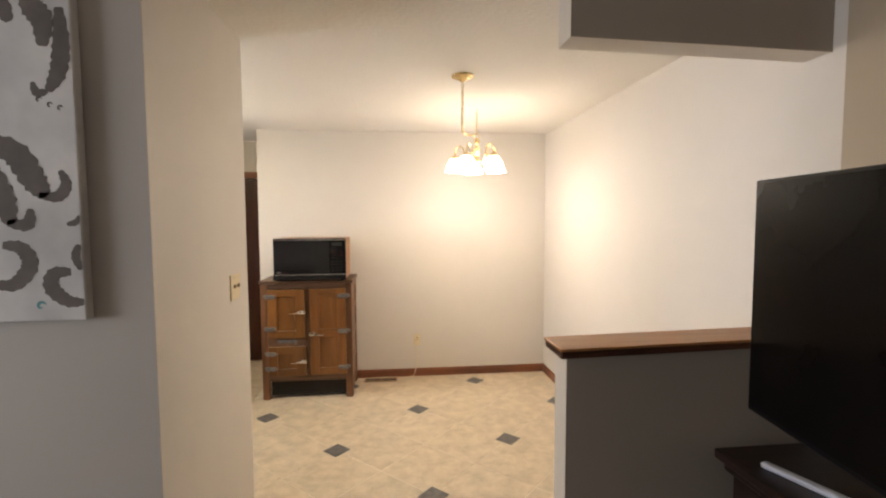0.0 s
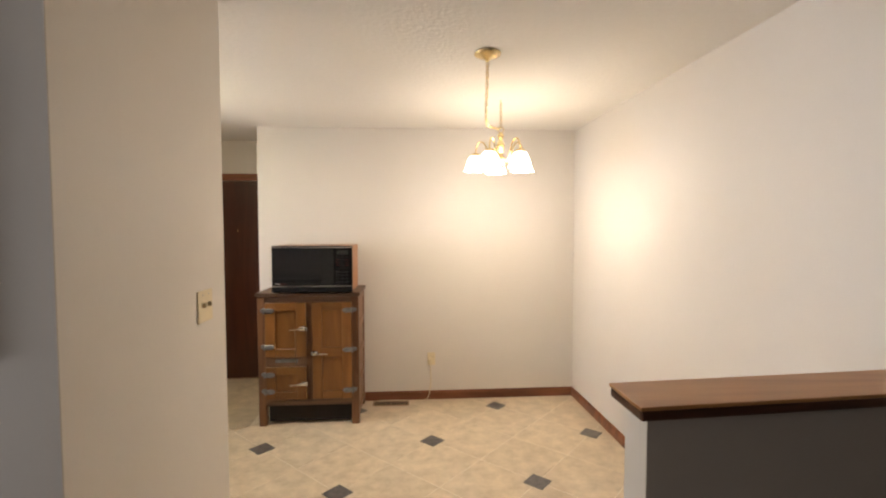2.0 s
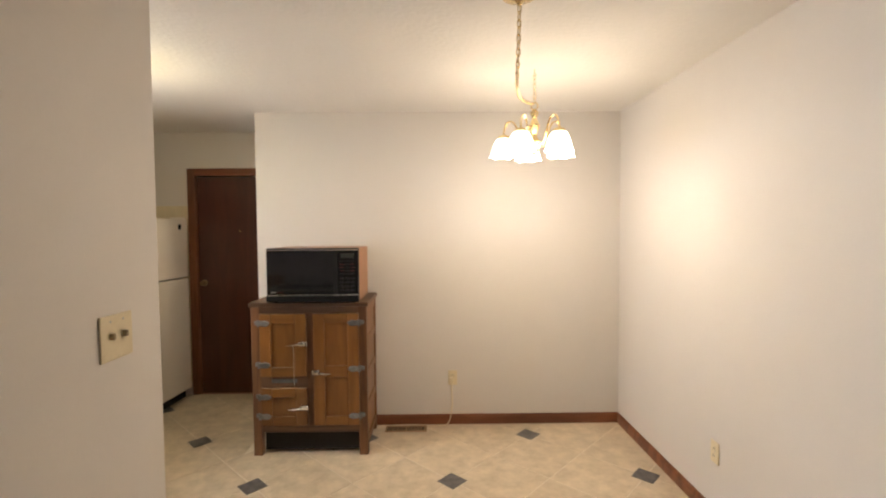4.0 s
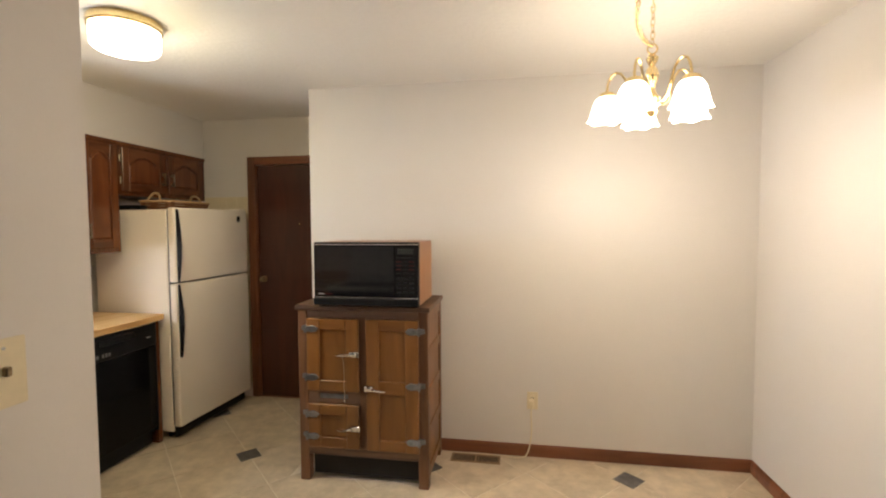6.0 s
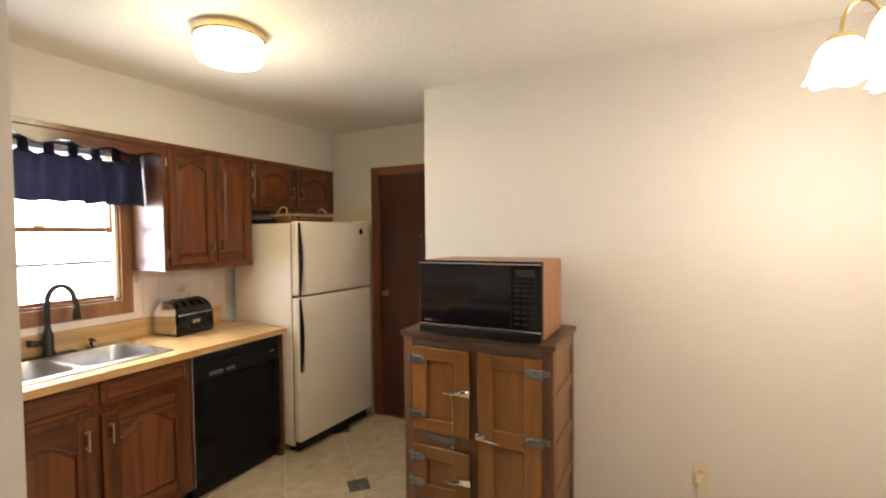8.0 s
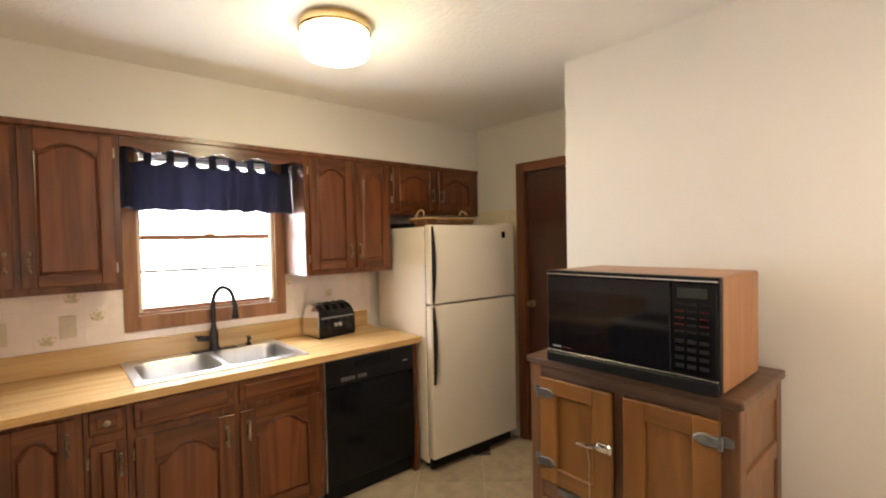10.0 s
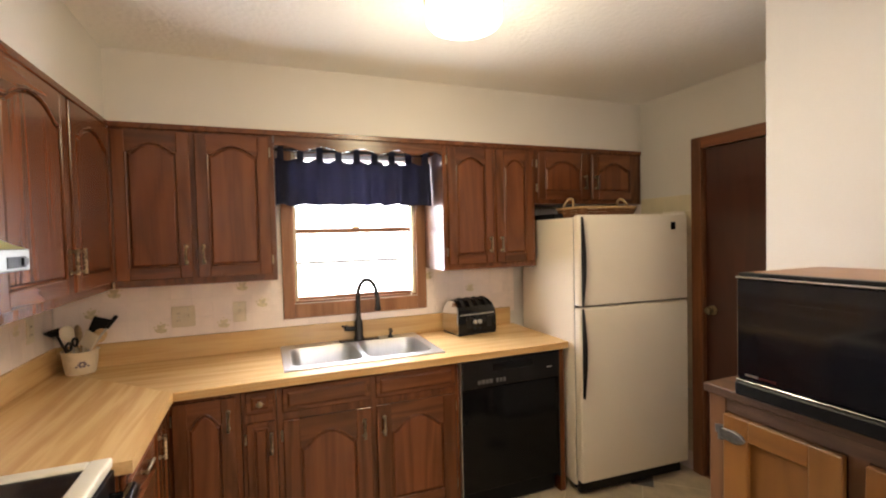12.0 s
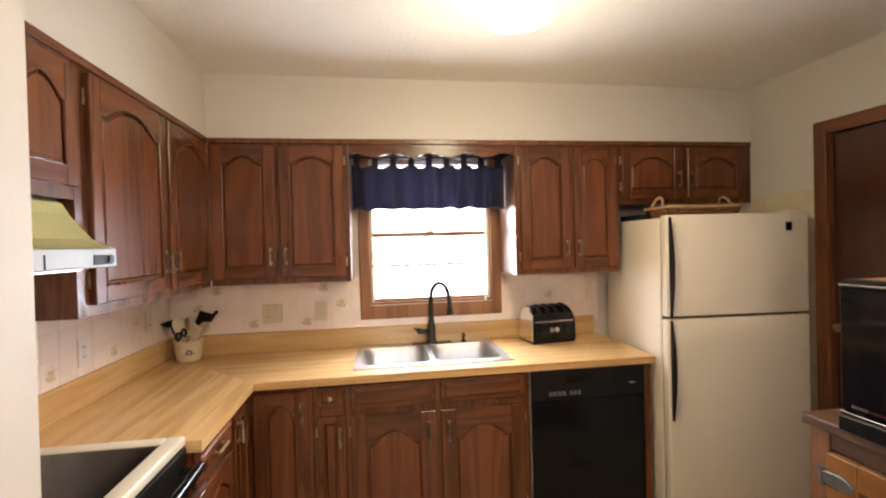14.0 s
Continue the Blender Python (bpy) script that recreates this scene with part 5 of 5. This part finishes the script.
for z in (0.94, 0.62, 0.29):
    strap_hinge(d, 0.722, z, -1)
ice_latch(d, 0.44, 0.60, 1)
# panelled side towards the dining room
for z in (0.06, 0.30, 0.53, 0.77, 0.985):
    part("side_rail", boxes((IW - 0.011, 0.058, z, IW - 0.001, ID - 0.058, z + 0.062), bevel=0.003), ICEDOOR, ice)
part("side_panel", boxes((IW - 0.0115, 0.05, 0.08, IW - 0.009, ID - 0.05, 1.04)), ICEDOOR, ice)
part("name_plate", boxes((0.13, -0.001, 0.518, 0.30, 0.0036, 0.545), bevel=0.001), PEWTER, ice, "worn metal plate")
bm = tube(bmesh.new(), [(0.29, -0.05, 0.79), (0.292, -0.035, 0.72), (0.288, -0.03, 0.62), (0.29, -0.03, 0.53)], 0.002, 5)
lathe(bm, [(0.0, 0.0), (0.008, 0.004), (0.007, 0.02), (0.0, 0.024)], (0.29, -0.03, 0.508), 8)
part("latch_chain", bm, CHROME, ice)

# ---- microwave ----
MX0, MX1, MY0, MY1, MZ0, MZ1 = 1.634, 2.250, 7.250, 7.64, 1.077, 1.436
mw = thing("microwave", "black-fronted microwave oven in a wood-print case on the icebox", "microwave oven", pose(MX0, MY0, MZ0))
W, D, HH = MX1 - MX0, MY1 - MY0, MZ1 - MZ0
part("case", boxes((0.001, 0.032, 0.0, W - 0.001, D, HH - 0.004), bevel=0.004, seg=2), WOODVINYL, mw, "wood-print vinyl case")
part("case_top", boxes((0.004, 0.034, HH - 0.0035, W - 0.004, D - 0.003, HH - 0.001)), WOODVINYL_X, mw)
for x in (0.04, W - 0.04):
    for y in (0.05, D - 0.05):
        part("foot", lathe(bmesh.new(), [(0.012, -0.012), (0.014, 0.001)], (x, y, 0), 10), BLACKSATIN, mw)
part("front_frame", boxes((0, 0.0, 0.0, W, 0.031, HH), bevel=0.003), BLACKSATIN, mw)
dr = part("door", boxes((0.004, -0.012, 0.052, W * 0.775, 0.0, HH - 0.018), bevel=0.003), GLOSSGLASS, mw)
part("window", boxes((0.10, -0.0135, 0.12, W * 0.775 - 0.09, -0.0118, HH - 0.075), bevel=0.0006), GLOSSGLASS, dr)
part("logo_bar", boxes((0.03, -0.0132, 0.062, 0.065, -0.0118, 0.068)), STEEL, dr)
part("logo_bar", boxes((0.068, -0.0132, 0.061, 0.115, -0.0118, 0.067)), RED, dr, "red printed bar")
pan = part("control_panel", boxes((W * 0.778, -0.011, 0.052, W - 0.004, 0.0, HH - 0.018), bevel=0.003), BLACKGLOSS, mw)
px = W * 0.778 + 0.012
part("display", boxes((px + 0.008, -0.0125, HH - 0.066, px + 0.095, -0.0108, HH - 0.036), bevel=0.0006), LCD, pan, "dim grey display")
for r in range(5):
    for c in range(3):
        part("key", boxes((px + c * 0.036, -0.0122, HH - 0.090 - r * 0.0215, px + c * 0.036 + 0.027, -0.0108, HH - 0.084 - r * 0.0215)), RED if r in (1, 2, 3) and c != 1 else LEGEND, pan)
for r in range(4):
    for c in range(3):
        part("key", boxes((px + c * 0.036, -0.0122, HH - 0.209 - r * 0.026, px + c * 0.036 + 0.026, -0.0108, HH - 0.197 - r * 0.026)), LEGEND, pan)
part("trim_strip", boxes((0.002, -0.0135, HH - 0.015, W - 0.002, 0.0, HH - 0.010), bevel=0.001), CHROME, mw, "thin chrome strip")
part("trim_strip", boxes((0.002, -0.0135, 0.043, W - 0.002, 0.0, 0.0475), bevel=0.001), CHROME, mw, "thin chrome strip")
part("base_strip", boxes((0.0, -0.018, 0.0, W, 0.0, 0.040), bevel=0.004), BLACKSATIN, mw)

# ---- electrical plates, register ----
def wall_plate(name, label, category, m, gangs, kind_, mat=IVORY):
    """A cover plate whose back lies on local y = 0 and that faces local -y."""
    w = 0.07 + 0.046 * (gangs - 1)
    t = thing(name, label, category, m)
    part("plate", boxes((-w / 2, -0.006, -0.058, w / 2, -0.0003, 0.058), bevel=0.0025, seg=2), mat, t)
    for g in range(gangs):
        x = (g - (gangs - 1) / 2) * 0.046
        k = kind_[g % len(kind_)]
        if k == "s":
            part("toggle", boxes((x - 0.005, -0.017, -0.004, x + 0.005, -0.005, 0.012), bevel=0.002), ANTIQUE if mat is IVORY else mat, t)
        else:
            for z in (-0.02, 0.02):
                o = part("receptacle", lathe(bmesh.new(), [(0.0165, -0.0055), (0.0165, -0.0075), (0.0, -0.0078)], (x, 0, z), 14, "Y"), mat, t)
                for s in (-0.006, 0.006):
                    part("slot", boxes((x + s - 0.0012, -0.0084, z - 0.004, x + s + 0.0012, -0.0074, z + 0.005)), RECESS_SHADE, o)
        part("screw", lathe(bmesh.new(), [(0.003, -0.0055), (0.003, -0.0068), (0, -0.007)], (x, 0, 0.042 if k == "s" else 0.0), 8, "Y"), STEEL, t)
    return t


wall_plate("light_switch", "ivory double light switch plate on the wall end", "light switch", pose(STUB1, 5.383, 1.287, 0, 0, 90), 2, "ss")
wall_plate("wall_outlet", "ivory wall outlet above the baseboard", "outlet", pose(2.891, BY, 0.375), 1, "o")
wall_plate("wall_outlet", "ivory wall outlet on the dining side wall", "outlet", pose(RX + (BY - 6.54) * (RL - RX) / (BY - SY), 6.54, 0.375, 0, 0, -90.8), 1, "o")
TW = WX + 0.0062
wall_plate("wall_outlet", "almond double outlet and switch plate on the tiled wall", "outlet", pose(TW, 5.524, 1.146, 0, 0, 90), 2, "os", ALMONDPLATE)
wall_plate("wall_outlet", "almond switch plate on the tiled wall", "outlet", pose(TW, 5.81, 1.15, 0, 0, 90), 1, "s", ALMONDPLATE)
wall_plate("wall_outlet", "pale outlet on the tiled wall beside the stove", "outlet", pose(0.476, LY + 0.0062, 1.134, 0, 0, 180), 1, "o", WHITEPLASTIC)

wall_plate("wall_outlet", "almond outlet on the tiled wall behind the crock", "outlet", pose(-0.08, LY + 0.0062, 1.17, 0, 0, 180), 1, "o", ALMONDPLATE)
cordt = thing("power_cord", "beige power cord running down to the floor", "cord", pose(0, 0, 0))
pts = [(2.891, BY - 0.03, 0.355), (2.882, BY - 0.024, 0.30), (2.885, BY - 0.022, 0.16), (2.86, BY - 0.03, 0.03), (2.80, BY - 0.05, 0.006), (2.65, BY - 0.035, 0.006), (2.5, BY - 0.03, 0.006), (2.3, BY - 0.045, 0.006)]
smooth_pts = []
for i in range(len(pts) - 1):
    p0, p1, p2, p3 = (Vector(pts[max(i - 1, 0)]), Vector(pts[i]), Vector(pts[i + 1]), Vector(pts[min(i + 2, len(pts) - 1)]))
    for k in range(5):
        u = k / 5
        smooth_pts.append(0.5 * ((2 * p1) + (p2 - p0) * u + (2 * p0 - 5 * p1 + 4 * p2 - p3) * u * u + (3 * p1 - p0 - 3 * p2 + p3) * u ** 3))
part("cable", tube(bmesh.new(), smooth_pts, 0.004, 7), IVORY, cordt, smooth=True)
part("plug", boxes((2.868, BY - 0.036, 0.345, 2.90, BY - 0.009, 0.385), bevel=0.005, seg=2), IVORY, cordt)

reg = thing("floor_register", "brown metal floor register by the wall", "floor vent", pose(2.365, 7.645, 0.0))
part("well", boxes((0.012, 0.012, 0.0005, 0.308, 0.088, 0.0015)), RECESS_SHADE, reg, "dark slots")
part("frame", boxes((0, 0, 0, 0.32, 0.013, 0.006), (0, 0.087, 0, 0.32, 0.10, 0.006), (0, 0.013, 0, 0.013, 0.087, 0.006), (0.307, 0.013, 0, 0.32, 0.087, 0.006), (0.154, 0.013, 0, 0.168, 0.087, 0.006)), VENT, reg)
for i in range(26):
    x = 0.018 + i * 0.0112
    if 0.148 < x < 0.17:
        continue
    part("slat", boxes((x, 0.013, 0.0015, x + 0.004, 0.087, 0.005)), VENT, reg)

# ---- living-room things ----
pic = thing("canvas_picture", "canvas print of dark scrolls on pale grey, hanging on the wall", "picture", pose(1.078, SY, 1.297))
part("canvas", boxes((0.0, -0.038, 0.0, 0.70, -0.002, 0.98), bevel=0.003), CANVAS, pic)


def scroll(cx, cz, size, turn, start=0.0, flip=1, fat=0.28):
    """A flat printed curl: a spiral band that swells and tapers."""
    bm = bmesh.new()
    n = 30
    ring = []
    for i in range(n + 1):
        u = i / n
        a = start + flip * u * turn
        r = size * (1 - 0.82 * u)
        w = size * fat * math.sin(math.pi * min(1, u * 1.05 + 0.02)) ** 0.7 * (1 - 0.55 * u)
        ring.append([(cx + (r + s * w) * math.cos(a), cz + (r + s * w) * math.sin(a)) for s in (-0.5, 0.5)])
    vs = [[bm.verts.new((min(0.697, max(0.003, x)), -0.0386, min(0.977, max(0.003, z)))) for x, z in pair] for pair in ring]
    for p, q in zip(vs, vs[1:]):
        bm.faces.new((p[0], p[1], q[1], q[0]))
    bmesh.ops.recalc_face_normals(bm, faces=bm.faces)
    return bm



def leaf(points, width, steps=22):
    """A flat printed leaf along a smooth line of (x, z) points, swelling and tapering, with a ragged edge."""
    pts = [Vector((x, 0, z)) for x, z in points]
    line = []
    for k in range(len(pts) - 1):
        p0, p1, p2, p3 = pts[max(k - 1, 0)], pts[k], pts[k + 1], pts[min(k + 2, len(pts) - 1)]
        for q in range(8):
            u = q / 8
            line.append(0.5 * ((2 * p1) + (p2 - p0) * u + (2 * p0 - 5 * p1 + 4 * p2 - p3) * u * u + (3 * p1 - p0 - 3 * p2 + p3) * u ** 3))
    line.append(pts[-1])
    bm = bmesh.new()
    prev = None
    n = len(line) - 1
    for k, p in enumerate(line):
        u = k / n
        d = (line[min(k + 1, n)] - line[max(k - 1, 0)]).normalized()
        side = Vector((-d.z, 0, d.x))
        w = width * (0.12 + 0.88 * math.sin(math.pi * (0.08 + 0.86 * u)) ** 0.8) * (1 + 0.13 * math.sin(k * 2.3))
        pair = []
        for sgn in (-0.5, 0.5):
            c = p + side * w * sgn
            pair.append(bm.verts.new((min(0.697, max(0.003, c.x)), -0.0386, min(0.977, max(0.003, c.z)))))
        if prev:
            bm.faces.new((prev[0], prev[1], pair[1], pair[0]))
        prev = pair
    bmesh.ops.recalc_face_normals(bm, faces=bm.faces)
    return bm


LEAVES = (
    (((0.58, 0.95), (0.60, 0.90), (0.625, 0.86), (0.622, 0.79)), 0.066),
    (((0.46, 0.955), (0.51, 0.915), (0.54, 0.855)), 0.055),
    (((0.67, 0.90), (0.672, 0.80), (0.66, 0.72), (0.63, 0.665)), 0.05),
    (((0.63, 0.665), (0.60, 0.66), (0.59, 0.69)), 0.024),
    (((0.44, 0.972), (0.56, 0.968), (0.66, 0.945)), 0.03),
    (((0.44, 0.53), (0.53, 0.49), (0.58, 0.41), (0.61, 0.365)), 0.075),
    (((0.59, 0.37), (0.64, 0.365), (0.665, 0.40), (0.65, 0.44)), 0.034),
    (((0.47, 0.45), (0.495, 0.36), (0.51, 0.285)), 0.066),
    (((0.50, 0.29), (0.555, 0.285), (0.565, 0.33)), 0.036),
    (((0.485, 0.225), (0.535, 0.215), (0.555, 0.165), (0.51, 0.11), (0.45, 0.115)), 0.046),
    (((0.665, 0.145), (0.62, 0.14), (0.61, 0.10), (0.65, 0.06), (0.697, 0.055)), 0.045),
    (((0.66, 0.285), (0.685, 0.29), (0.697, 0.31)), 0.018),
    (((0.69, 0.225), (0.68, 0.19), (0.692, 0.15)), 0.026),
    (((0.35, 0.90), (0.36, 0.78), (0.35, 0.66)), 0.05),
    (((0.35, 0.58), (0.34, 0.48), (0.36, 0.38)), 0.05),
    (((0.35, 0.26), (0.36, 0.16), (0.35, 0.06)), 0.045),
)
for pts, wide in LEAVES:
    part("scroll_print", leaf(pts, wide), SCROLL, pic, "dark taupe printed scroll")
    if pts[0][0] > 0.4:
        part("scroll_print", leaf([(0.70 - x, z) for x, z in pts], wide), SCROLL, pic, "dark taupe printed scroll")
for cx, cz in ((0.604, 0.64), (0.633, 0.625), (0.66, 0.617)):
    part("scroll_print", scroll(cx, cz, 0.009, 5.6, 0.3, 1, 0.9), SCROLL, pic, "dark taupe printed scroll")
for cx, cz, s in ((0.462, 0.695, 0.024), (0.462, 0.607, 0.02), (0.579, 0.045, 0.014)):
    part("teal_dot", scroll(cx, cz, s, 5.6, 0.3, 1, 0.9), TEAL, pic, "teal printed dot")

tvs = thing("tv_stand", "dark espresso wooden television stand with a moulded top", "tv stand", pose(3.775, 4.635, 0, 0, 0, -90))
part("top", boxes((0.0, -0.0, 0.768, 1.5, 0.45, 0.803), bevel=0.008, seg=3), STANDWOOD, tvs)
part("moulding", boxes((0.02, 0.02, 0.733, 1.48, 0.44, 0.7675), bevel=0.012, seg=3), STANDWOOD, tvs)
part("body", boxes((0.045, 0.04, 0.06, 1.455, 0.43, 0.7325), bevel=0.004), STANDWOOD, tvs)
part("plinth", boxes((0.03, 0.03, 0.0, 1.47, 0.435, 0.06), bevel=0.006), STANDWOOD, tvs)
for i in range(3):
    dd = part("door", boxes((0.065 + i * 0.46, 0.022, 0.10, 0.50 + i * 0.46, 0.0395, 0.74), bevel=0.005), STANDWOOD, tvs)
    part("knob", lathe(bmesh.new(), [(0.008, 0.022), (0.006, 0.012), (0.012, 0.004), (0, 0.0)], (0.12 + i * 0.46, 0, 0.45), 10, "Y"), ANTIQUE, dd)

tv = thing("television", "large flat black television on the dark stand, switched off", "television", pose(3.865, 4.605, 0.803, 0, 0, -98))
part("housing", boxes((0.0, 0.004, 0.145, 1.22, 0.05, 0.91), bevel=0.006, seg=2), BLACKSATIN, tv)
part("back_bulge", boxes((0.2, 0.05, 0.22, 1.02, 0.085, 0.7), bevel=0.012, seg=2), BLACKSATIN, tv)
part("screen", boxes((0.012, 0.0, 0.165, 1.208, 0.0045, 0.899)), BLACKSCREEN, tv, "dark glossy screen")
part("stand_neck", boxes((0.56, 0.02, 0.012, 0.66, 0.06, 0.16), bevel=0.004), BLACKSATIN, tv)
part("stand_foot", boxes((0.38, -0.09, 0.0, 0.84, 0.16, 0.014), bevel=0.005, seg=2), BLACKGLOSS, tv)
sb = thing("soundbar", "slim silver soundbar on the television stand", "soundbar", pose(3.83, 4.50, 0.803, 0, 0, -70))
part("bar", boxes((0.0, 0.0, 0.0, 0.75, 0.03, 0.018), bevel=0.007, seg=4), SILVER, sb, smooth=True)

# ---- pieces: wall tiles ----
def tile_mesh(name, w, h, d, mat):
    bm = bmesh.new()
    box(bm, -w / 2, -d, -h / 2, w / 2, 0, h / 2, bevel=0.0007)
    return mesh_of(name, bm, mat)


PITCH = 0.1042
structure_grout = structure("tile_bed_window", boxes((WX + 0.0005, LY + 0.009, 1.005, WX + 0.004, 6.050, UB - 0.001), (WX + 0.0005, 6.050, 1.005, WX + 0.004, 6.965, 1.094), (WX + 0.0005, 6.965, 1.005, WX + 0.004, 7.64, UB - 0.001)), GROUT, "pale grout bed behind wall tiles", "wall tiling")
structure_grout2 = structure("tile_bed_stove", boxes((WX + 0.0045, LY + 0.0005, 1.005, STUB0 - 0.001, LY + 0.004, UB + 0.13)), GROUT, "pale grout bed behind wall tiles", "wall tiling")
structure_grout3 = structure("tile_bed_door", boxes((WX, DY - 0.004, 0.0, 0.4435, DY - 0.0005, 1.79)), GROUT, "pale grout bed behind wall tiles", "wall tiling")
full = tile_mesh("tile", PITCH - 0.002, PITCH - 0.002, 0.0022, TILE)
yellow = tile_mesh("tile", PITCH - 0.002, PITCH - 0.002, 0.0022, TILEYELLOW)


def put_tile(me, parent, m):
    ob = new("tile", me)
    ob.parent = parent
    ob.matrix_basis = m


for j in range(3):
    z = 1.037 + PITCH * (j + 0.5)
    for i in range(25):
        y = LY + 0.012 + PITCH * (i + 0.5)
        if y > 7.60 or (6.0 < y < 7.0 and z > 1.09) :
            continue
        put_tile(full, structure_grout, pose(WX + 0.004, y, z, 0, 0, 90))
for j in range(4):
    z = 1.037 + PITCH * (j + 0.5)
    for i in range(18):
        x = WX + 0.012 + PITCH * (i + 0.5)
        if x > STUB0 - 0.06 or (j == 3 and x < 1.17):
            continue
        put_tile(full, structure_grout2, pose(x, LY + 0.004, z, 0, 0, 180))
for j in range(16):
    for i in range(4):
        put_tile(yellow, structure_grout3, pose(0.390 - PITCH * i, DY - 0.004, 1.79 - PITCH * (j + 0.5)))

# sprigs painted on some tiles
def sprig(bm, m):
    def leaf(k, x, z, turn, size):
        c, n = math.cos(turn), math.sin(turn)
        pts = ((0, 0), (0.35, 0.28), (0.7, 0.24), (1, 0), (0.7, -0.24), (0.35, -0.28))
        bm.faces.new([bm.verts.new(m @ Vector((x + size * (u * c - v * n), -0.0025 - 0.0002 * k, z + size * (u * n + v * c)))) for u, v in pts])
    for k, (x, z, turn, size) in enumerate(((0, -0.03, 1.5, 0.05), (-0.002, -0.022, 2.5, 0.034), (0.002, -0.024, 0.55, 0.036), (0, -0.004, 2.1, 0.032),
                             (0.002, -0.002, 0.9, 0.036), (-0.022, 0.006, 2.8, 0.014), (0.03, 0.012, 0.4, 0.012), (0.0, 0.024, 1.3, 0.014))):
        leaf(k, x, z, turn, size)


bm = bmesh.new()
for i, j in ((4, 0), (7, 0), (8, 2), (1, 1), (9, 1), (19, 2), (22, 1), (2, 2)):
    sprig(bm, pose(WX + 0.004, LY + 0.012 + PITCH * (i + 0.5), 1.037 + PITCH * (j + 0.5), 0, 0, 90))
for i, j in ((5, 0), (9, 0), (3, 1), (12, 1)):
    sprig(bm, pose(WX + 0.012 + PITCH * (i + 0.5), LY + 0.004, 1.037 + PITCH * (j + 0.5), 0, 0, 180))
part("painted_sprig", bm, MOTIF, structure_grout, "faded ochre flower motifs")

# ---- pieces: diagonal floor tiles with slate inserts ----
G = 0.60960 / math.sqrt(2)
INS = 0.066
OX, OY = 2.86, 6.96
ct, stn = math.cos(radians(46.5)), math.sin(radians(46.5))


def clip(poly, axis, limit, keep_less):
    out = []
    for i, p in enumerate(poly):
        q = poly[(i + 1) % len(poly)]
        pin, qin = (p[axis] <= limit) == keep_less, (q[axis] <= limit) == keep_less
        if pin:
            out.append(p)
        if pin != qin:
            t = (limit - p[axis]) / (q[axis] - p[axis])
            out.append(tuple(p[k] + (q[k] - p[k]) * t for k in (0, 1)))
    return out


def floor_piece(name, poly, mat, parent, top):
    cx, cy = sum(p[0] for p in poly) / len(poly), sum(p[1] for p in poly) / len(poly)
    bm = bmesh.new()
    e = 0.0014
    rings = []
    for shrink, z in ((0, -0.006), (0, top - 0.0007), (e, top)):
        ring = []
        for x, y in poly:
            d = math.hypot(x - cx, y - cy) or 1
            k = 1 - shrink * 1.4 / d
            ring.append(bm.verts.new((((x - cx) * k), (y - cy) * k, z)))
        rings.append(ring)
    n = len(poly)
    for a, b in zip(rings, rings[1:]):
        for i in range(n):
            bm.faces.new((a[i], a[(i + 1) % n], b[(i + 1) % n], b[i]))
    bm.faces.new(rings[-1])
    bmesh.ops.recalc_face_normals(bm, faces=bm.faces)
    ob = new(name, mesh_of(name, bm, mat))
    ob.parent = parent
    ob.location = (cx, cy, 0)


def to_world(u, v):
    return (OX + u * ct - v * stn, OY + u * stn + v * ct)


floor_ob = structure("floor", boxes((WX, SY, -0.0058, RL, BY + 0.06, -0.0022), (WX, BY + 0.06, -0.0058, EX + 0.06, DY, -0.0022)), FLOORGROUT, "beige marbled diagonal floor tiles with slate-grey inserts", "floor")
J = 0.0026
N = 10
for i in range(-N, N):
    for j in range(-N, N):
        u0, v0, u1, v1 = i * G + J, j * G + J, (i + 1) * G - J, (j + 1) * G - J
        pts = []
        for (a, b, du, dv) in ((i, j, 1, 1), (i + 1, j, -1, 1), (i + 1, j + 1, -1, -1), (i, j + 1, 1, -1)):
            cu, cv = (u0 if du > 0 else u1), (v0 if dv > 0 else v1)
            if a % 2 == 0 and b % 2 == 0:
                k = INS + J
                notch = [(a * G + du * k, cv), (a * G + du * k, b * G + dv * k), (cu, b * G + dv * k)]
                pts += notch if (du * dv) < 0 else notch[::-1]
            else:
                pts.append((cu, cv))
        poly = [to_world(*p) for p in pts]
        for axis, lim, less in ((0, WX + 0.001, False), (0, RL - 0.001, True), (1, SY + 0.001, False), (1, DY - 0.001, True)):
            if poly:
                poly = clip(poly, axis, lim, less)
        if poly and max(p[0] for p in poly) > EX + 0.05 and max(p[1] for p in poly) > BY:
            poly = clip(poly, 1, BY + 0.05, True) if max(p[0] for p in poly) > EX + 0.4 or min(p[0] for p in poly) > EX else clip(poly, 0, EX + 0.05, True)
        if len(poly) > 2:
            floor_piece("tile", poly, FLOORTILE, floor_ob, 0.0)
for i in range(-N, N + 1, 2):
    for j in range(-N, N + 1, 2):
        poly = [to_world(i * G + a * INS, j * G + b * INS) for a, b in ((-1, -1), (1, -1), (1, 1), (-1, 1))]
        for axis, lim, less in ((0, WX + 0.001, False), (0, RL - 0.001, True), (1, SY + 0.001, False), (1, DY - 0.001, True)):
            if poly:
                poly = clip(poly, axis, lim, less)
        if poly and max(p[0] for p in poly) > EX + 0.05 and max(p[1] for p in poly) > BY:
            poly = clip(poly, 1, BY + 0.05, True) if max(p[0] for p in poly) > EX + 0.4 or min(p[0] for p in poly) > EX else clip(poly, 0, EX + 0.05, True)
        if len(poly) > 2:
            floor_piece("insert_tile", poly, INSERT, floor_ob, 0.0002)
